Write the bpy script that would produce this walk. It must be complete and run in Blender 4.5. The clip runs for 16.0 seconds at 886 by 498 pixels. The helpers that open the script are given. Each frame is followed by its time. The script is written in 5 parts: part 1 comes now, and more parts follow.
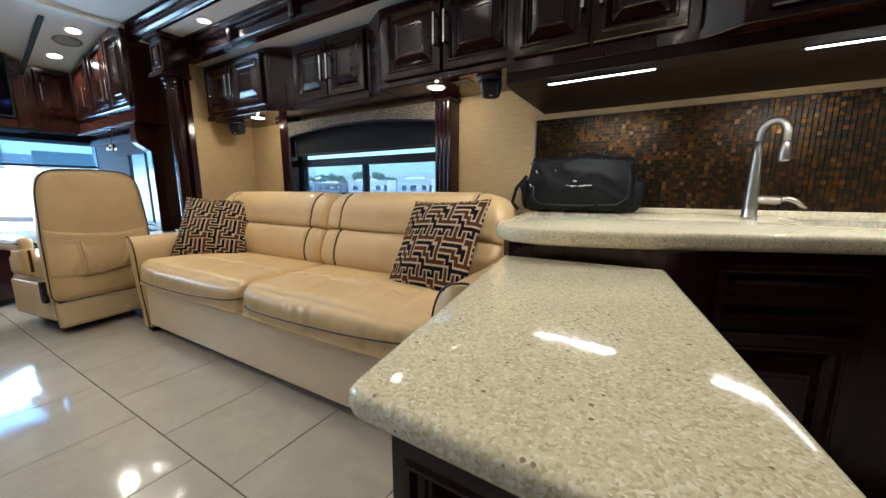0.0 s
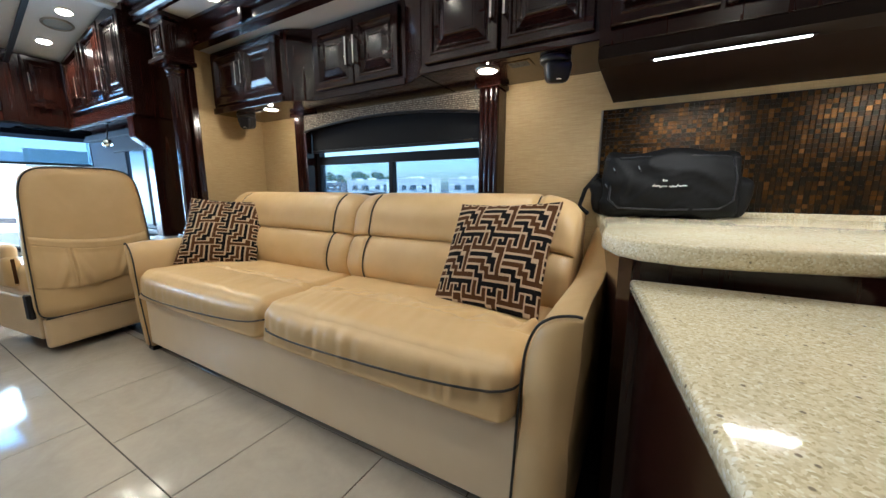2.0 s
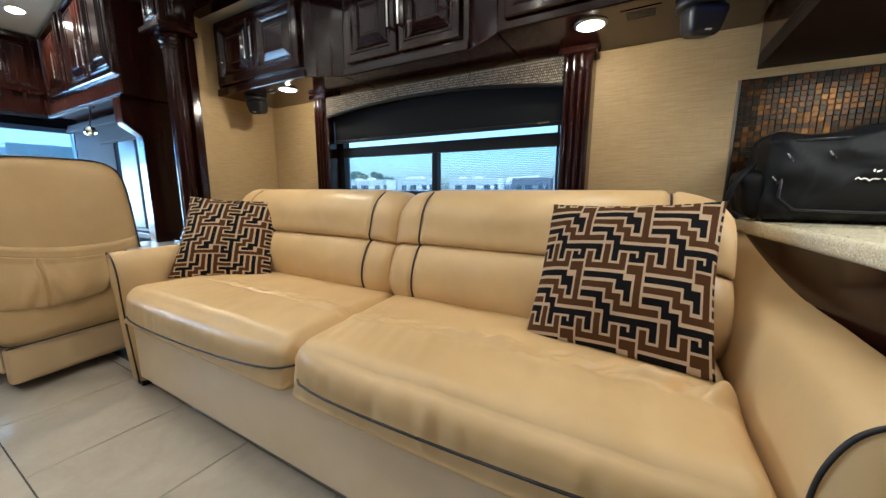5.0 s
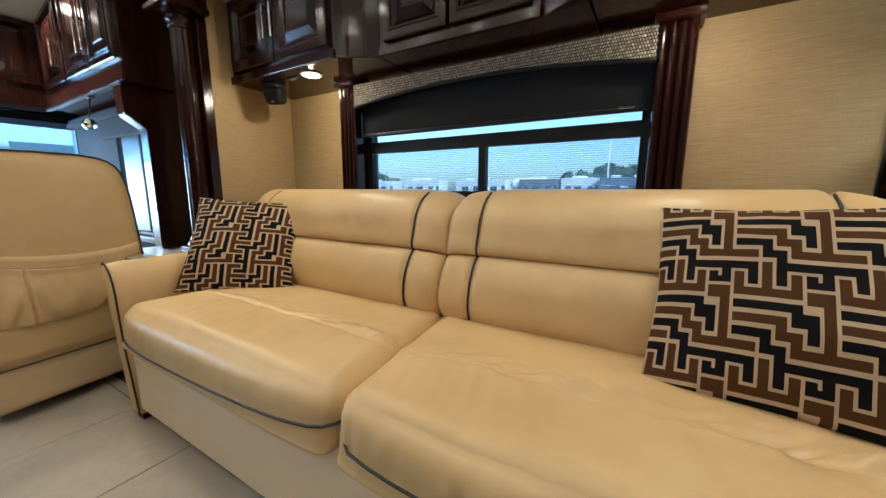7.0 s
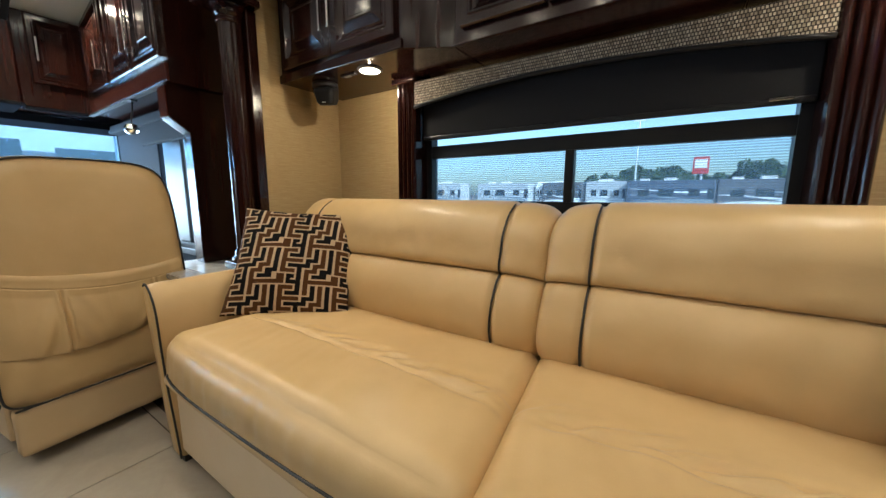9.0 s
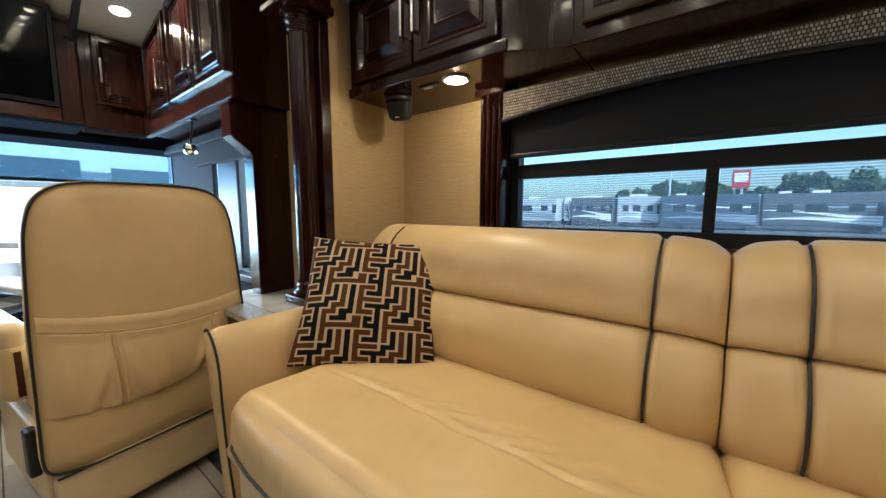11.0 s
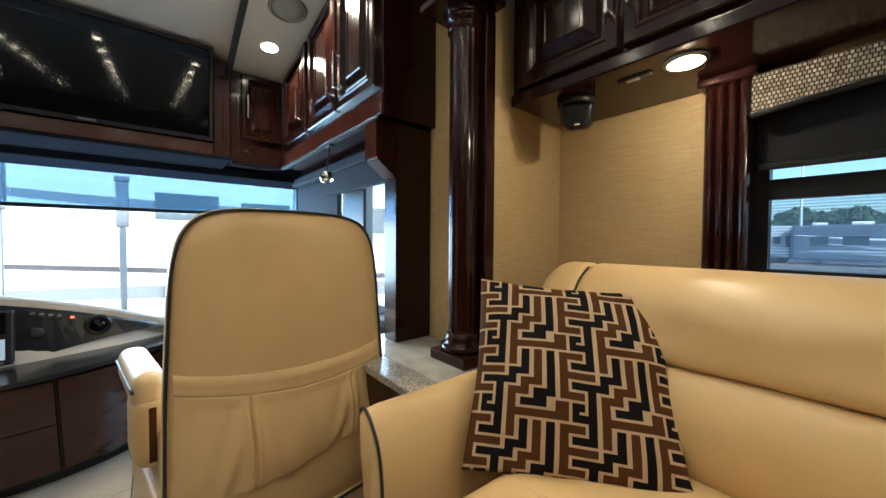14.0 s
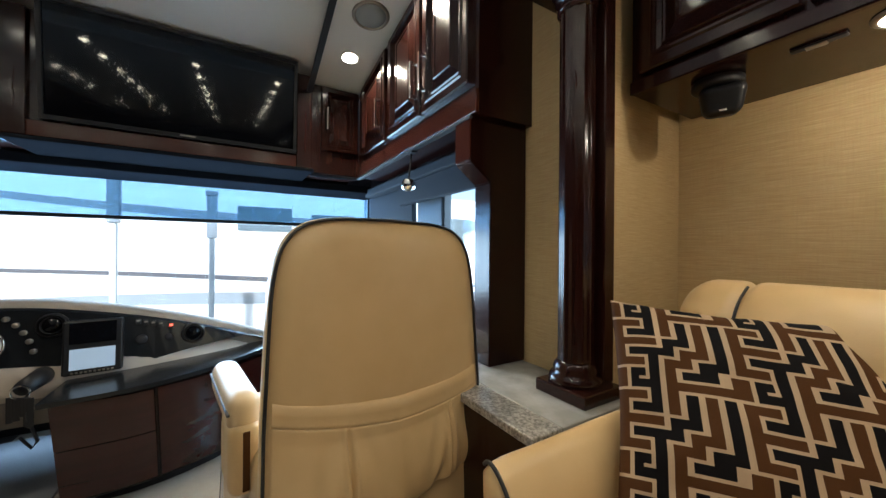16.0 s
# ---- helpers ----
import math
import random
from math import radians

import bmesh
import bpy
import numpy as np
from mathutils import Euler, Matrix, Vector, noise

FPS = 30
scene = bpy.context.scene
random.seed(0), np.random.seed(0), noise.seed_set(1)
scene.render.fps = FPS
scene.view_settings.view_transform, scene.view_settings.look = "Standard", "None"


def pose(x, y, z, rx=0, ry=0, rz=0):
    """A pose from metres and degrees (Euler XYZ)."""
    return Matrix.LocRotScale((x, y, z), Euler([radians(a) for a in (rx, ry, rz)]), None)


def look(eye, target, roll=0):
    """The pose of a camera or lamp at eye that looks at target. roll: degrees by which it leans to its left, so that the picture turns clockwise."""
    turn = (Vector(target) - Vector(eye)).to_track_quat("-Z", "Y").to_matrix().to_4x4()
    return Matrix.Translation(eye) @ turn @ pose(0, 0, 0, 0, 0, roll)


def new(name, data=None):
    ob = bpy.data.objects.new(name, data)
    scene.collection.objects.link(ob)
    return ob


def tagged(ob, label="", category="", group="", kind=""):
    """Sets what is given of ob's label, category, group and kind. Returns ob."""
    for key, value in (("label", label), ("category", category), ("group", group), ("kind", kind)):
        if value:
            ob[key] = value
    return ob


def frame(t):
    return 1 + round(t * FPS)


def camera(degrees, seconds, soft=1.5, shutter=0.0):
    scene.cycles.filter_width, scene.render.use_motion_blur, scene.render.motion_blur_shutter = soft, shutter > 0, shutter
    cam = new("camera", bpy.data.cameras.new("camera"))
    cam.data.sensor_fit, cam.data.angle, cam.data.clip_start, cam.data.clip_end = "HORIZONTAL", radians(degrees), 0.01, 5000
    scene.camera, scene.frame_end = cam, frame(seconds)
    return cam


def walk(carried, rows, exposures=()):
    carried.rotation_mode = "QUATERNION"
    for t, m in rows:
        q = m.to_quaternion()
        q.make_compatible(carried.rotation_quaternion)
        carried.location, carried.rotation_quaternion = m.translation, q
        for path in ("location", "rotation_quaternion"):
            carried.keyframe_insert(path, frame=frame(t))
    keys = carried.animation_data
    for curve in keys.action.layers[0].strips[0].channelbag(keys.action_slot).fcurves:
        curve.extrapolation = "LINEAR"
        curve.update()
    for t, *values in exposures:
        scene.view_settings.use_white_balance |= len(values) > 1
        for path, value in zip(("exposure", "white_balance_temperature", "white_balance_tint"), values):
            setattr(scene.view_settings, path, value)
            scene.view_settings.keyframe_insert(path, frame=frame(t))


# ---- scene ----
import itertools

cam = camera(103.48, 16.0, soft=1.45)
PATH = [
    (0, (0.012, 0.009, 0.928), (-0.981, 1.712, 0.591), -0.04),
    (0.5, (-0.071, 0.034, 0.935), (-1.065, 1.736, 0.594), -0.05),
    (1, (-0.158, 0.057, 0.933), (-1.149, 1.761, 0.593), -0.02),
    (1.5, (-0.243, 0.082, 0.931), (-1.230, 1.788, 0.592), -0.00),
    (2, (-0.329, 0.119, 0.933), (-1.314, 1.826, 0.594), 0.00),
    (2.5, (-0.409, 0.159, 0.932), (-1.396, 1.866, 0.592), 0.03),
    (3, (-0.483, 0.190, 0.923), (-1.467, 1.898, 0.585), 0.04),
    (3.5, (-0.554, 0.219, 0.919), (-1.535, 1.929, 0.582), 0.06),
    (4, (-0.628, 0.251, 0.918), (-1.609, 1.962, 0.582), 0.10),
    (4.2, (-0.661, 0.265, 0.918), (-1.638, 1.977, 0.581), 0.11),
    (6.5, (-1.005, 0.417, 0.905), (-1.993, 2.124, 0.571), 0.22),
    (7, (-1.082, 0.447, 0.907), (-2.084, 2.146, 0.578), 0.18),
    (7.5, (-1.159, 0.468, 0.910), (-2.184, 2.154, 0.583), 0.13),
    (8, (-1.233, 0.486, 0.915), (-2.281, 2.158, 0.590), 0.15),
    (8.5, (-1.306, 0.506, 0.923), (-2.379, 2.162, 0.599), 0.17),
    (9, (-1.392, 0.521, 0.934), (-2.491, 2.163, 0.624), 0.17),
    (11.5, (-1.816, 0.573, 0.979), (-3.084, 2.108, 0.789), 0.12),
    (12, (-1.891, 0.583, 0.976), (-3.219, 2.071, 0.828), 0.18),
    (12.5, (-1.972, 0.586, 0.976), (-3.356, 2.026, 0.859), 0.22),
    (13, (-2.052, 0.586, 0.983), (-3.485, 1.978, 0.883), 0.29),
    (13.5, (-2.134, 0.587, 0.982), (-3.621, 1.922, 0.904), 0.33),
    (14, (-2.220, 0.581, 0.982), (-3.759, 1.857, 0.930), 0.37),
    (14.5, (-2.291, 0.568, 0.985), (-3.877, 1.786, 0.956), 0.45),
    (15, (-2.351, 0.559, 0.985), (-3.985, 1.713, 0.972), 0.48),
    (15.5, (-2.385, 0.548, 0.985), (-4.059, 1.642, 0.980), 0.49),
    (16, (-2.418, 0.543, 0.988), (-4.132, 1.574, 0.989), 0.43),
]
walk(cam, [(t, look(eye, target, roll)) for t, eye, target, roll in PATH], [(0, 1.40, 5400, 8), (4, 1.52, 5400, 8), (9, 1.25, 5950, 8), (12.5, 1.25, 6000, 8), (14.5, 1.22, 6000, 8), (16, 1.05, 5750, 8)])

# ---------- world and light ----------
world = bpy.data.worlds.new("world")
scene.world = world
world.use_nodes = True
wn = world.node_tree.nodes
sky = wn.new("ShaderNodeTexSky")
sky.sky_type, sky.sun_disc = "NISHITA", False
sky.sun_elevation, sky.sun_rotation = radians(34), radians(123)
sky.air_density, sky.dust_density = 1.0, 2.0
world.node_tree.links.new(sky.outputs[0], wn["Background"].inputs[0])
wn["Background"].inputs[1].default_value = 0.15

sun_data = bpy.data.lights.new("sun", "SUN")
sun_data.energy, sun_data.angle, sun_data.color = 5.0, radians(2), (1.0, 0.96, 0.9)
sun = new("sun", sun_data)
sun.matrix_world = look((10, -6.5, 8), (0, 0, 0))


def area_lamp(name, m, sx, sy, watts, colour, spread=180):
    d = bpy.data.lights.new(name, "AREA")
    d.shape, d.size, d.size_y, d.energy, d.color, d.spread = "RECTANGLE", sx, sy, watts, colour, radians(spread)
    o = new(name, d)
    o.matrix_world = m
    return o


DAY = (0.60, 0.81, 1.0)
area_lamp("windshield_daylight", look((-5.35, 0.2, 1.0), (-3, 0.2, 1.06)), 2.4, 0.9, 54, DAY)
area_lamp("side_window_daylight", look((-3.95, 1.62, 0.98), (-3.95, 0, 0.7)), 0.8, 0.65, 11, DAY)


# ---------- materials ----------
def material(name, base, rough=0.5, metal=0.0, coat=0.0, spec=0.5):
    m = bpy.data.materials.new(name)
    m.use_nodes = True
    b = m.node_tree.nodes["Principled BSDF"]
    b.inputs["Base Color"].default_value = (*base, 1)
    b.inputs["Roughness"].default_value = rough
    b.inputs["Metallic"].default_value = metal
    b.inputs["Coat Weight"].default_value = coat
    b.inputs["Coat Roughness"].default_value = 0.08
    b.inputs["Specular IOR Level"].default_value = spec
    return m


def node(m, kind, **values):
    n = m.node_tree.nodes.new(kind)
    for k, v in values.items():
        n.inputs[k].default_value = v
    return n


def wire(m, a, b):
    m.node_tree.links.new(a, b)


def coords(m, scale=(1, 1, 1), which="Object"):
    tc = node(m, "ShaderNodeTexCoord")
    mp = node(m, "ShaderNodeMapping", Scale=scale)
    wire(m, tc.outputs[which], mp.inputs[0])
    return mp.outputs[0]


def ramp(m, fac, stops):
    r = node(m, "ShaderNodeValToRGB")
    e = r.color_ramp.elements
    while len(e) < len(stops):
        e.new(0.5)
    for el, (p, c) in zip(e, stops):
        el.position, el.color = p, (*c, 1)
    wire(m, fac, r.inputs[0])
    return r.outputs[0]


def noise_tex(m, vec, scale, detail=4.0, rough=0.55, dist=0.0):
    n = node(m, "ShaderNodeTexNoise", Scale=scale, Detail=detail, Roughness=rough, Distortion=dist)
    wire(m, vec, n.inputs["Vector"])
    return n.outputs["Fac"]


def mix(m, fac, a, b, mode="MIX"):
    n = node(m, "ShaderNodeMix")
    n.data_type, n.blend_type = "RGBA", mode
    for val, sock in ((fac, n.inputs[0]), (a, n.inputs[6]), (b, n.inputs[7])):
        if isinstance(val, (int, float)):
            sock.default_value = val
        elif isinstance(val, tuple):
            sock.default_value = (*val, 1)
        else:
            wire(m, val, sock)
    return n.outputs[2]


def bump(m, height, strength, distance, after=None):
    b = node(m, "ShaderNodeBump", Strength=strength, Distance=distance)
    wire(m, height, b.inputs["Height"])
    if after:
        wire(m, after, b.inputs["Normal"])
    wire(m, b.outputs[0], m.node_tree.nodes["Principled BSDF"].inputs["Normal"])
    return b.outputs[0]


def colour_in(m, sock):
    wire(m, sock, m.node_tree.nodes["Principled BSDF"].inputs["Base Color"])


def rough_in(m, sock, lo, hi):
    r = node(m, "ShaderNodeMapRange")
    r.inputs["To Min"].default_value, r.inputs["To Max"].default_value = lo, hi
    wire(m, sock, r.inputs["Value"])
    wire(m, r.outputs[0], m.node_tree.nodes["Principled BSDF"].inputs["Roughness"])


def leather(name, a, b):
    m = material(name, a, 0.36, 0, 0.0, 0.5)
    v = coords(m)
    big = noise_tex(m, v, 5.0, 3.0)
    colour_in(m, mix(m, ramp(m, big, [(0.35, (0, 0, 0)), (0.7, (1, 1, 1))]), a, b))
    rough_in(m, noise_tex(m, v, 18.0), 0.27, 0.46)
    vo = node(m, "ShaderNodeTexVoronoi", Scale=420.0)
    wire(m, v, vo.inputs["Vector"])
    g = bump(m, vo.outputs["Distance"], 0.10, 0.0008)
    w = noise_tex(m, coords(m, (1, 1, 1)), 26.0, 3.0, 0.5, 0.6)
    bump(m, w, 0.10, 0.006, g)
    return m


def wood(name, a, b, rough=0.2, axis=2):
    m = material(name, a, rough, 0, 0.14, 0.30)
    s = [26, 26, 26]
    s[axis] = 1.6
    v = coords(m, tuple(s))
    n = noise_tex(m, v, 1.0, 6.0, 0.6, 0.5)
    c = mix(m, ramp(m, n, [(0.35, (0, 0, 0)), (0.7, (1, 1, 1))]), a, b)
    big = noise_tex(m, coords(m), 2.2, 2.0)
    colour_in(m, mix(m, ramp(m, big, [(0.3, (0, 0, 0)), (0.8, (0.5, 0.5, 0.5))]), c, a))
    rough_in(m, big, rough - 0.09, rough + 0.03)
    bump(m, n, 0.05, 0.001)
    return m


CREAM = leather("cream leather", (0.66, 0.458, 0.228), (0.60, 0.405, 0.192))
CREAM_B = leather("cream panel leather", (0.67, 0.495, 0.295), (0.62, 0.45, 0.255))
# sofa base: glare thrown up by the floor is put into this lighter colour
BASE_LIT = leather("cream leather lightened for floor glare", (0.82, 0.655, 0.45), (0.78, 0.61, 0.405))
PIPING = material("black piping", (0.018, 0.017, 0.018), 0.45)
WOOD = wood("dark cherry wood", (0.022, 0.0062, 0.0042), (0.012, 0.0036, 0.0028), 0.22, 0)
WOOD_V = wood("dark cherry wood upright", (0.022, 0.0062, 0.0042), (0.012, 0.0036, 0.0028), 0.22, 2)
WOOD_D = wood("deep cherry drawer wood", (0.034, 0.008, 0.006), (0.022, 0.0055, 0.004), 0.18, 1)
WOOD_R = wood("red cherry wood", (0.050, 0.012, 0.007), (0.036, 0.009, 0.005), 0.22, 1)
BLACK = material("black plastic", (0.012, 0.012, 0.014), 0.38, 0, 0, 0.28)
BLACK_GLOSS = material("gloss black", (0.003, 0.003, 0.004), 0.03, 0, 0, 0.2)
TV_GLASS = material("television glass", (0.003, 0.003, 0.004), 0.06, 0, 0, 0.3)
SATIN_BLACK = material("satin black lacquer", (0.010, 0.011, 0.013), 0.2, 0, 0, 0.4)
# no sheen at all, so undersides facing the windshield stay dark
MATTE_BLACK = material("sheenless matte black", (0.012, 0.014, 0.018), 0.9, 0, 0, 0.0)
DARK_METAL = material("dark metal", (0.025, 0.024, 0.026), 0.6, 0.0, 0.0, 0.15)
CHROME = material("polished nickel", (0.72, 0.69, 0.64), 0.16, 1.0)
STEEL = material("brushed nickel", (0.34, 0.31, 0.27), 0.32, 1.0)
WHITE = material("white plastic", (0.78, 0.77, 0.74), 0.4)
LAMP_BOX = material("near black brown", (0.011, 0.0055, 0.004), 0.5, 0, 0, 0.12)
LEDGE_TILE = material("grey ledge tile", (0.17, 0.18, 0.19), 0.22)
colour_in(LEDGE_TILE, ramp(LEDGE_TILE, noise_tex(LEDGE_TILE, coords(LEDGE_TILE), 14.0), [(0.35, (0.28, 0.27, 0.25)), (0.7, (0.40, 0.385, 0.36))]))
GRANITE = material("speckled grey granite", (0.3, 0.29, 0.27), 0.3)
colour_in(GRANITE, ramp(GRANITE, noise_tex(GRANITE, coords(GRANITE), 120.0, 3.0, 0.7), [(0.35, (0.14, 0.13, 0.12)), (0.5, (0.34, 0.32, 0.29)), (0.68, (0.60, 0.58, 0.54))]))
MOSAIC_GROUT = material("near black grout", (0.012, 0.009, 0.007), 0.9)
PAD = material("beige dash pad", (0.52, 0.45, 0.38), 0.6)
bump(PAD, noise_tex(PAD, coords(PAD), 300.0), 0.2, 0.001)
COWL = material("beige dash vinyl", (0.24, 0.205, 0.17), 0.7)
GROUT = material("dark grout", (0.045, 0.036, 0.03), 0.8)

CEILING = material("white vinyl ceiling", (0.70, 0.70, 0.69), 0.5)
bump(CEILING, noise_tex(CEILING, coords(CEILING), 140.0), 0.05, 0.001)
rough_in(CEILING, noise_tex(CEILING, coords(CEILING), 4.0), 0.42, 0.58)
SLIDE_CEILING = material("grey vinyl ceiling", (0.50, 0.485, 0.45), 0.55)
bump(SLIDE_CEILING, noise_tex(SLIDE_CEILING, coords(SLIDE_CEILING), 140.0), 0.05, 0.001)


def grasscloth():
    m = material("linen wallpaper", (0.52, 0.38, 0.19), 0.62)
    h = noise_tex(m, coords(m, (13, 13, 420)), 1.0, 5.0, 0.65)
    u = noise_tex(m, coords(m, (330, 330, 14)), 1.0, 4.0, 0.6)
    base = mix(m, ramp(m, h, [(0.3, (0, 0, 0)), (0.72, (1, 1, 1))]), (0.42, 0.285, 0.125), (0.60, 0.455, 0.245))
    colour_in(m, mix(m, ramp(m, u, [(0.4, (0, 0, 0)), (0.9, (0.5, 0.5, 0.5))]), base, (0.40, 0.27, 0.12)))
    g = bump(m, h, 0.25, 0.0012)
    bump(m, u, 0.12, 0.001, g)
    return m


PAPER = grasscloth()


def stone_tile():
    m = material("polished porcelain", (0.52, 0.46, 0.38), 0.09, 0, 0.3)
    oi = node(m, "ShaderNodeObjectInfo")
    v = coords(m)
    shift = node(m, "ShaderNodeVectorMath")
    shift.operation = "MULTIPLY_ADD"
    comb = node(m, "ShaderNodeCombineXYZ")
    for i in range(3):
        wire(m, oi.outputs["Random"], comb.inputs[i])
    wire(m, comb.outputs[0], shift.inputs[0])
    shift.inputs[1].default_value = (37, 21, 11)
    wire(m, v, shift.inputs[2])
    n = noise_tex(m, shift.outputs[0], 5.0, 6.0, 0.62, 1.2)
    f = noise_tex(m, shift.outputs[0], 40.0, 4.0)
    c = ramp(m, n, [(0.3, (0.42, 0.375, 0.31)), (0.5, (0.455, 0.405, 0.34)), (0.75, (0.49, 0.44, 0.37))])
    colour_in(m, mix(m, 0.06, c, f, "OVERLAY"))
    rough_in(m, n, 0.05, 0.12)
    return m


TILE = stone_tile()


def quartz():
    m = material("speckled beige quartz", (0.5, 0.42, 0.3), 0.07, 0, 0.0)
    v = coords(m)
    vo = node(m, "ShaderNodeTexVoronoi", Scale=310.0)
    wire(m, v, vo.inputs["Vector"])
    sep = node(m, "ShaderNodeSeparateColor")
    wire(m, vo.outputs["Color"], sep.inputs[0])
    c = ramp(m, sep.outputs[0], [(0.0, (0.56, 0.465, 0.28)), (0.25, (0.70, 0.605, 0.40)), (0.55, (0.76, 0.665, 0.455)), (0.85, (0.80, 0.72, 0.53)), (0.97, (0.88, 0.83, 0.68))])
    v2 = node(m, "ShaderNodeTexVoronoi", Scale=140.0)
    wire(m, v, v2.inputs["Vector"])
    s2 = node(m, "ShaderNodeSeparateColor")
    wire(m, v2.outputs["Color"], s2.inputs[0])
    spots = ramp(m, v2.outputs["Distance"], [(0.28, (1, 1, 1)), (0.40, (0, 0, 0))])
    dark = ramp(m, s2.outputs[1], [(0.965, (0, 0, 0)), (0.972, (1, 1, 1))])
    light = ramp(m, s2.outputs[2], [(0.76, (0, 0, 0)), (0.77, (1, 1, 1))])
    c = mix(m, mix(m, 1.0, spots, dark, "MULTIPLY"), c, (0.27, 0.22, 0.155))
    c = mix(m, mix(m, 1.0, spots, light, "MULTIPLY"), c, (0.88, 0.84, 0.72))
    colour_in(m, mix(m, 0.16, c, ramp(m, noise_tex(m, v, 500.0), [(0.3, (0.2, 0.2, 0.2)), (0.7, (0.8, 0.8, 0.8))]), "OVERLAY"))
    return m


QUARTZ = quartz()


def mosaic():
    m = material("copper glass mosaic", (0.05, 0.03, 0.02), 0.33, 0, 0.0, 0.3)
    oi = node(m, "ShaderNodeNewGeometry")
    c = ramp(m, oi.outputs["Random Per Island"], [(0.0, (0.006, 0.005, 0.003)), (0.3, (0.016, 0.010, 0.005)), (0.5, (0.038, 0.020, 0.008)), (0.75, (0.085, 0.042, 0.014)), (0.93, (0.14, 0.068, 0.020)), (1.0, (0.27, 0.14, 0.05))])
    colour_in(m, c)
    met = ramp(m, oi.outputs["Random Per Island"], [(0.3, (0.35, 0.35, 0.35)), (0.9, (0.95, 0.95, 0.95))])
    wire(m, met, m.node_tree.nodes["Principled BSDF"].inputs["Metallic"])
    bump(m, noise_tex(m, coords(m), 60.0), 0.3, 0.002)
    return m


MOSAIC = mosaic()


def weave():
    """Chunky beaded weave: short pale knots in staggered rows on dark thread."""
    m = material("woven valance fabric", (0.3, 0.23, 0.16), 0.85)
    sep, com = node(m, "ShaderNodeSeparateXYZ"), node(m, "ShaderNodeCombineXYZ")
    wire(m, coords(m), sep.inputs[0])
    wire(m, sep.outputs[0], com.inputs[0])
    wire(m, sep.outputs[2], com.inputs[1])
    br = node(m, "ShaderNodeTexBrick", Scale=1.0)
    br.inputs["Brick Width"].default_value, br.inputs["Row Height"].default_value = 0.0085, 0.0105
    br.inputs["Mortar Size"].default_value, br.inputs["Mortar Smooth"].default_value = 0.0017, 0.5
    br.inputs["Color1"].default_value, br.inputs["Color2"].default_value = (0.62, 0.53, 0.40, 1), (0.30, 0.235, 0.165, 1)
    br.inputs["Mortar"].default_value = (0.035, 0.026, 0.02, 1)
    wire(m, com.outputs[0], br.inputs["Vector"])
    n = noise_tex(m, coords(m), 160.0, 3.0)
    colour_in(m, mix(m, 0.5, br.outputs["Color"], ramp(m, n, [(0.3, (0.25, 0.23, 0.2)), (0.7, (1, 1, 1))]), "MULTIPLY"))
    inv = node(m, "ShaderNodeMath")
    inv.operation, inv.inputs[0].default_value = "SUBTRACT", 1.0
    wire(m, br.outputs["Fac"], inv.inputs[1])
    bump(m, inv.outputs[0], 0.9, 0.004)
    return m


WEAVE = weave()


def cloth(name, c, scale=900.0):
    m = material(name, c, 0.8)
    n = noise_tex(m, coords(m), scale)
    colour_in(m, mix(m, n, tuple(x * 0.75 for x in c), tuple(min(1, x * 1.25) for x in c)))
    bump(m, n, 0.3, 0.001)
    return m


PIL_BLACK = cloth("black velvet", (0.006, 0.005, 0.006))
PIL_BROWN = cloth("brown velvet", (0.075, 0.031, 0.011))
for velvet in (PIL_BLACK, PIL_BROWN):
    velvet.node_tree.nodes["Principled BSDF"].inputs["Specular IOR Level"].default_value = 0.1
PIL_CREAM = cloth("cream pile", (0.46, 0.325, 0.205))
NYLON = cloth("black nylon", (0.0055, 0.0055, 0.006), 600.0)
NYLON.node_tree.nodes["Principled BSDF"].inputs["Roughness"].default_value = 0.55
NYLON.node_tree.nodes["Principled BSDF"].inputs["Specular IOR Level"].default_value = 0.12
SHADE = cloth("charcoal blackout shade", (0.013, 0.013, 0.015), 500.0)
SHADE.node_tree.nodes["Principled BSDF"].inputs["Specular IOR Level"].default_value = 0.15
BLIND = cloth("slate grey blind", (0.022, 0.028, 0.038), 500.0)
BLIND.node_tree.nodes["Principled BSDF"].inputs["Specular IOR Level"].default_value = 0.08


def glow(name, c, s):
    m = material(name, c, 0.5)
    b = m.node_tree.nodes["Principled BSDF"]
    b.inputs["Emission Color"].default_value, b.inputs["Emission Strength"].default_value = (*c, 1), s
    return m


CEILING_LAMP = glow("bright ceiling lamp lens", (1.0, 0.86, 0.6), 75.0)
LAMP = glow("warm lamp lens", (1.0, 0.88, 0.66), 18.0)
LED = glow("led strip", (1.0, 0.95, 0.86), 12.0)
LCD = glow("pale screen", (0.36, 0.45, 0.55), 0.22)
BLUE_LED = glow("blue led digits", (0.18, 0.2, 1.0), 4.0)
RED_LED = glow("red switch light", (1.0, 0.1, 0.05), 2.0)


def pane_glass(name, tint, mixfac):
    m = bpy.data.materials.new(name)
    m.use_nodes = True
    nt = m.node_tree
    nt.nodes.remove(nt.nodes["Principled BSDF"])
    tr, gl = nt.nodes.new("ShaderNodeBsdfTransparent"), nt.nodes.new("ShaderNodeBsdfGlossy")
    tr.inputs[0].default_value = (*tint, 1)
    gl.inputs["Roughness"].default_value = 0.02
    mx = nt.nodes.new("ShaderNodeMixShader")
    mx.inputs[0].default_value = mixfac
    nt.links.new(tr.outputs[0], mx.inputs[1])
    nt.links.new(gl.outputs[0], mx.inputs[2])
    nt.links.new(mx.outputs[0], nt.nodes["Material Output"].inputs[0])
    return m


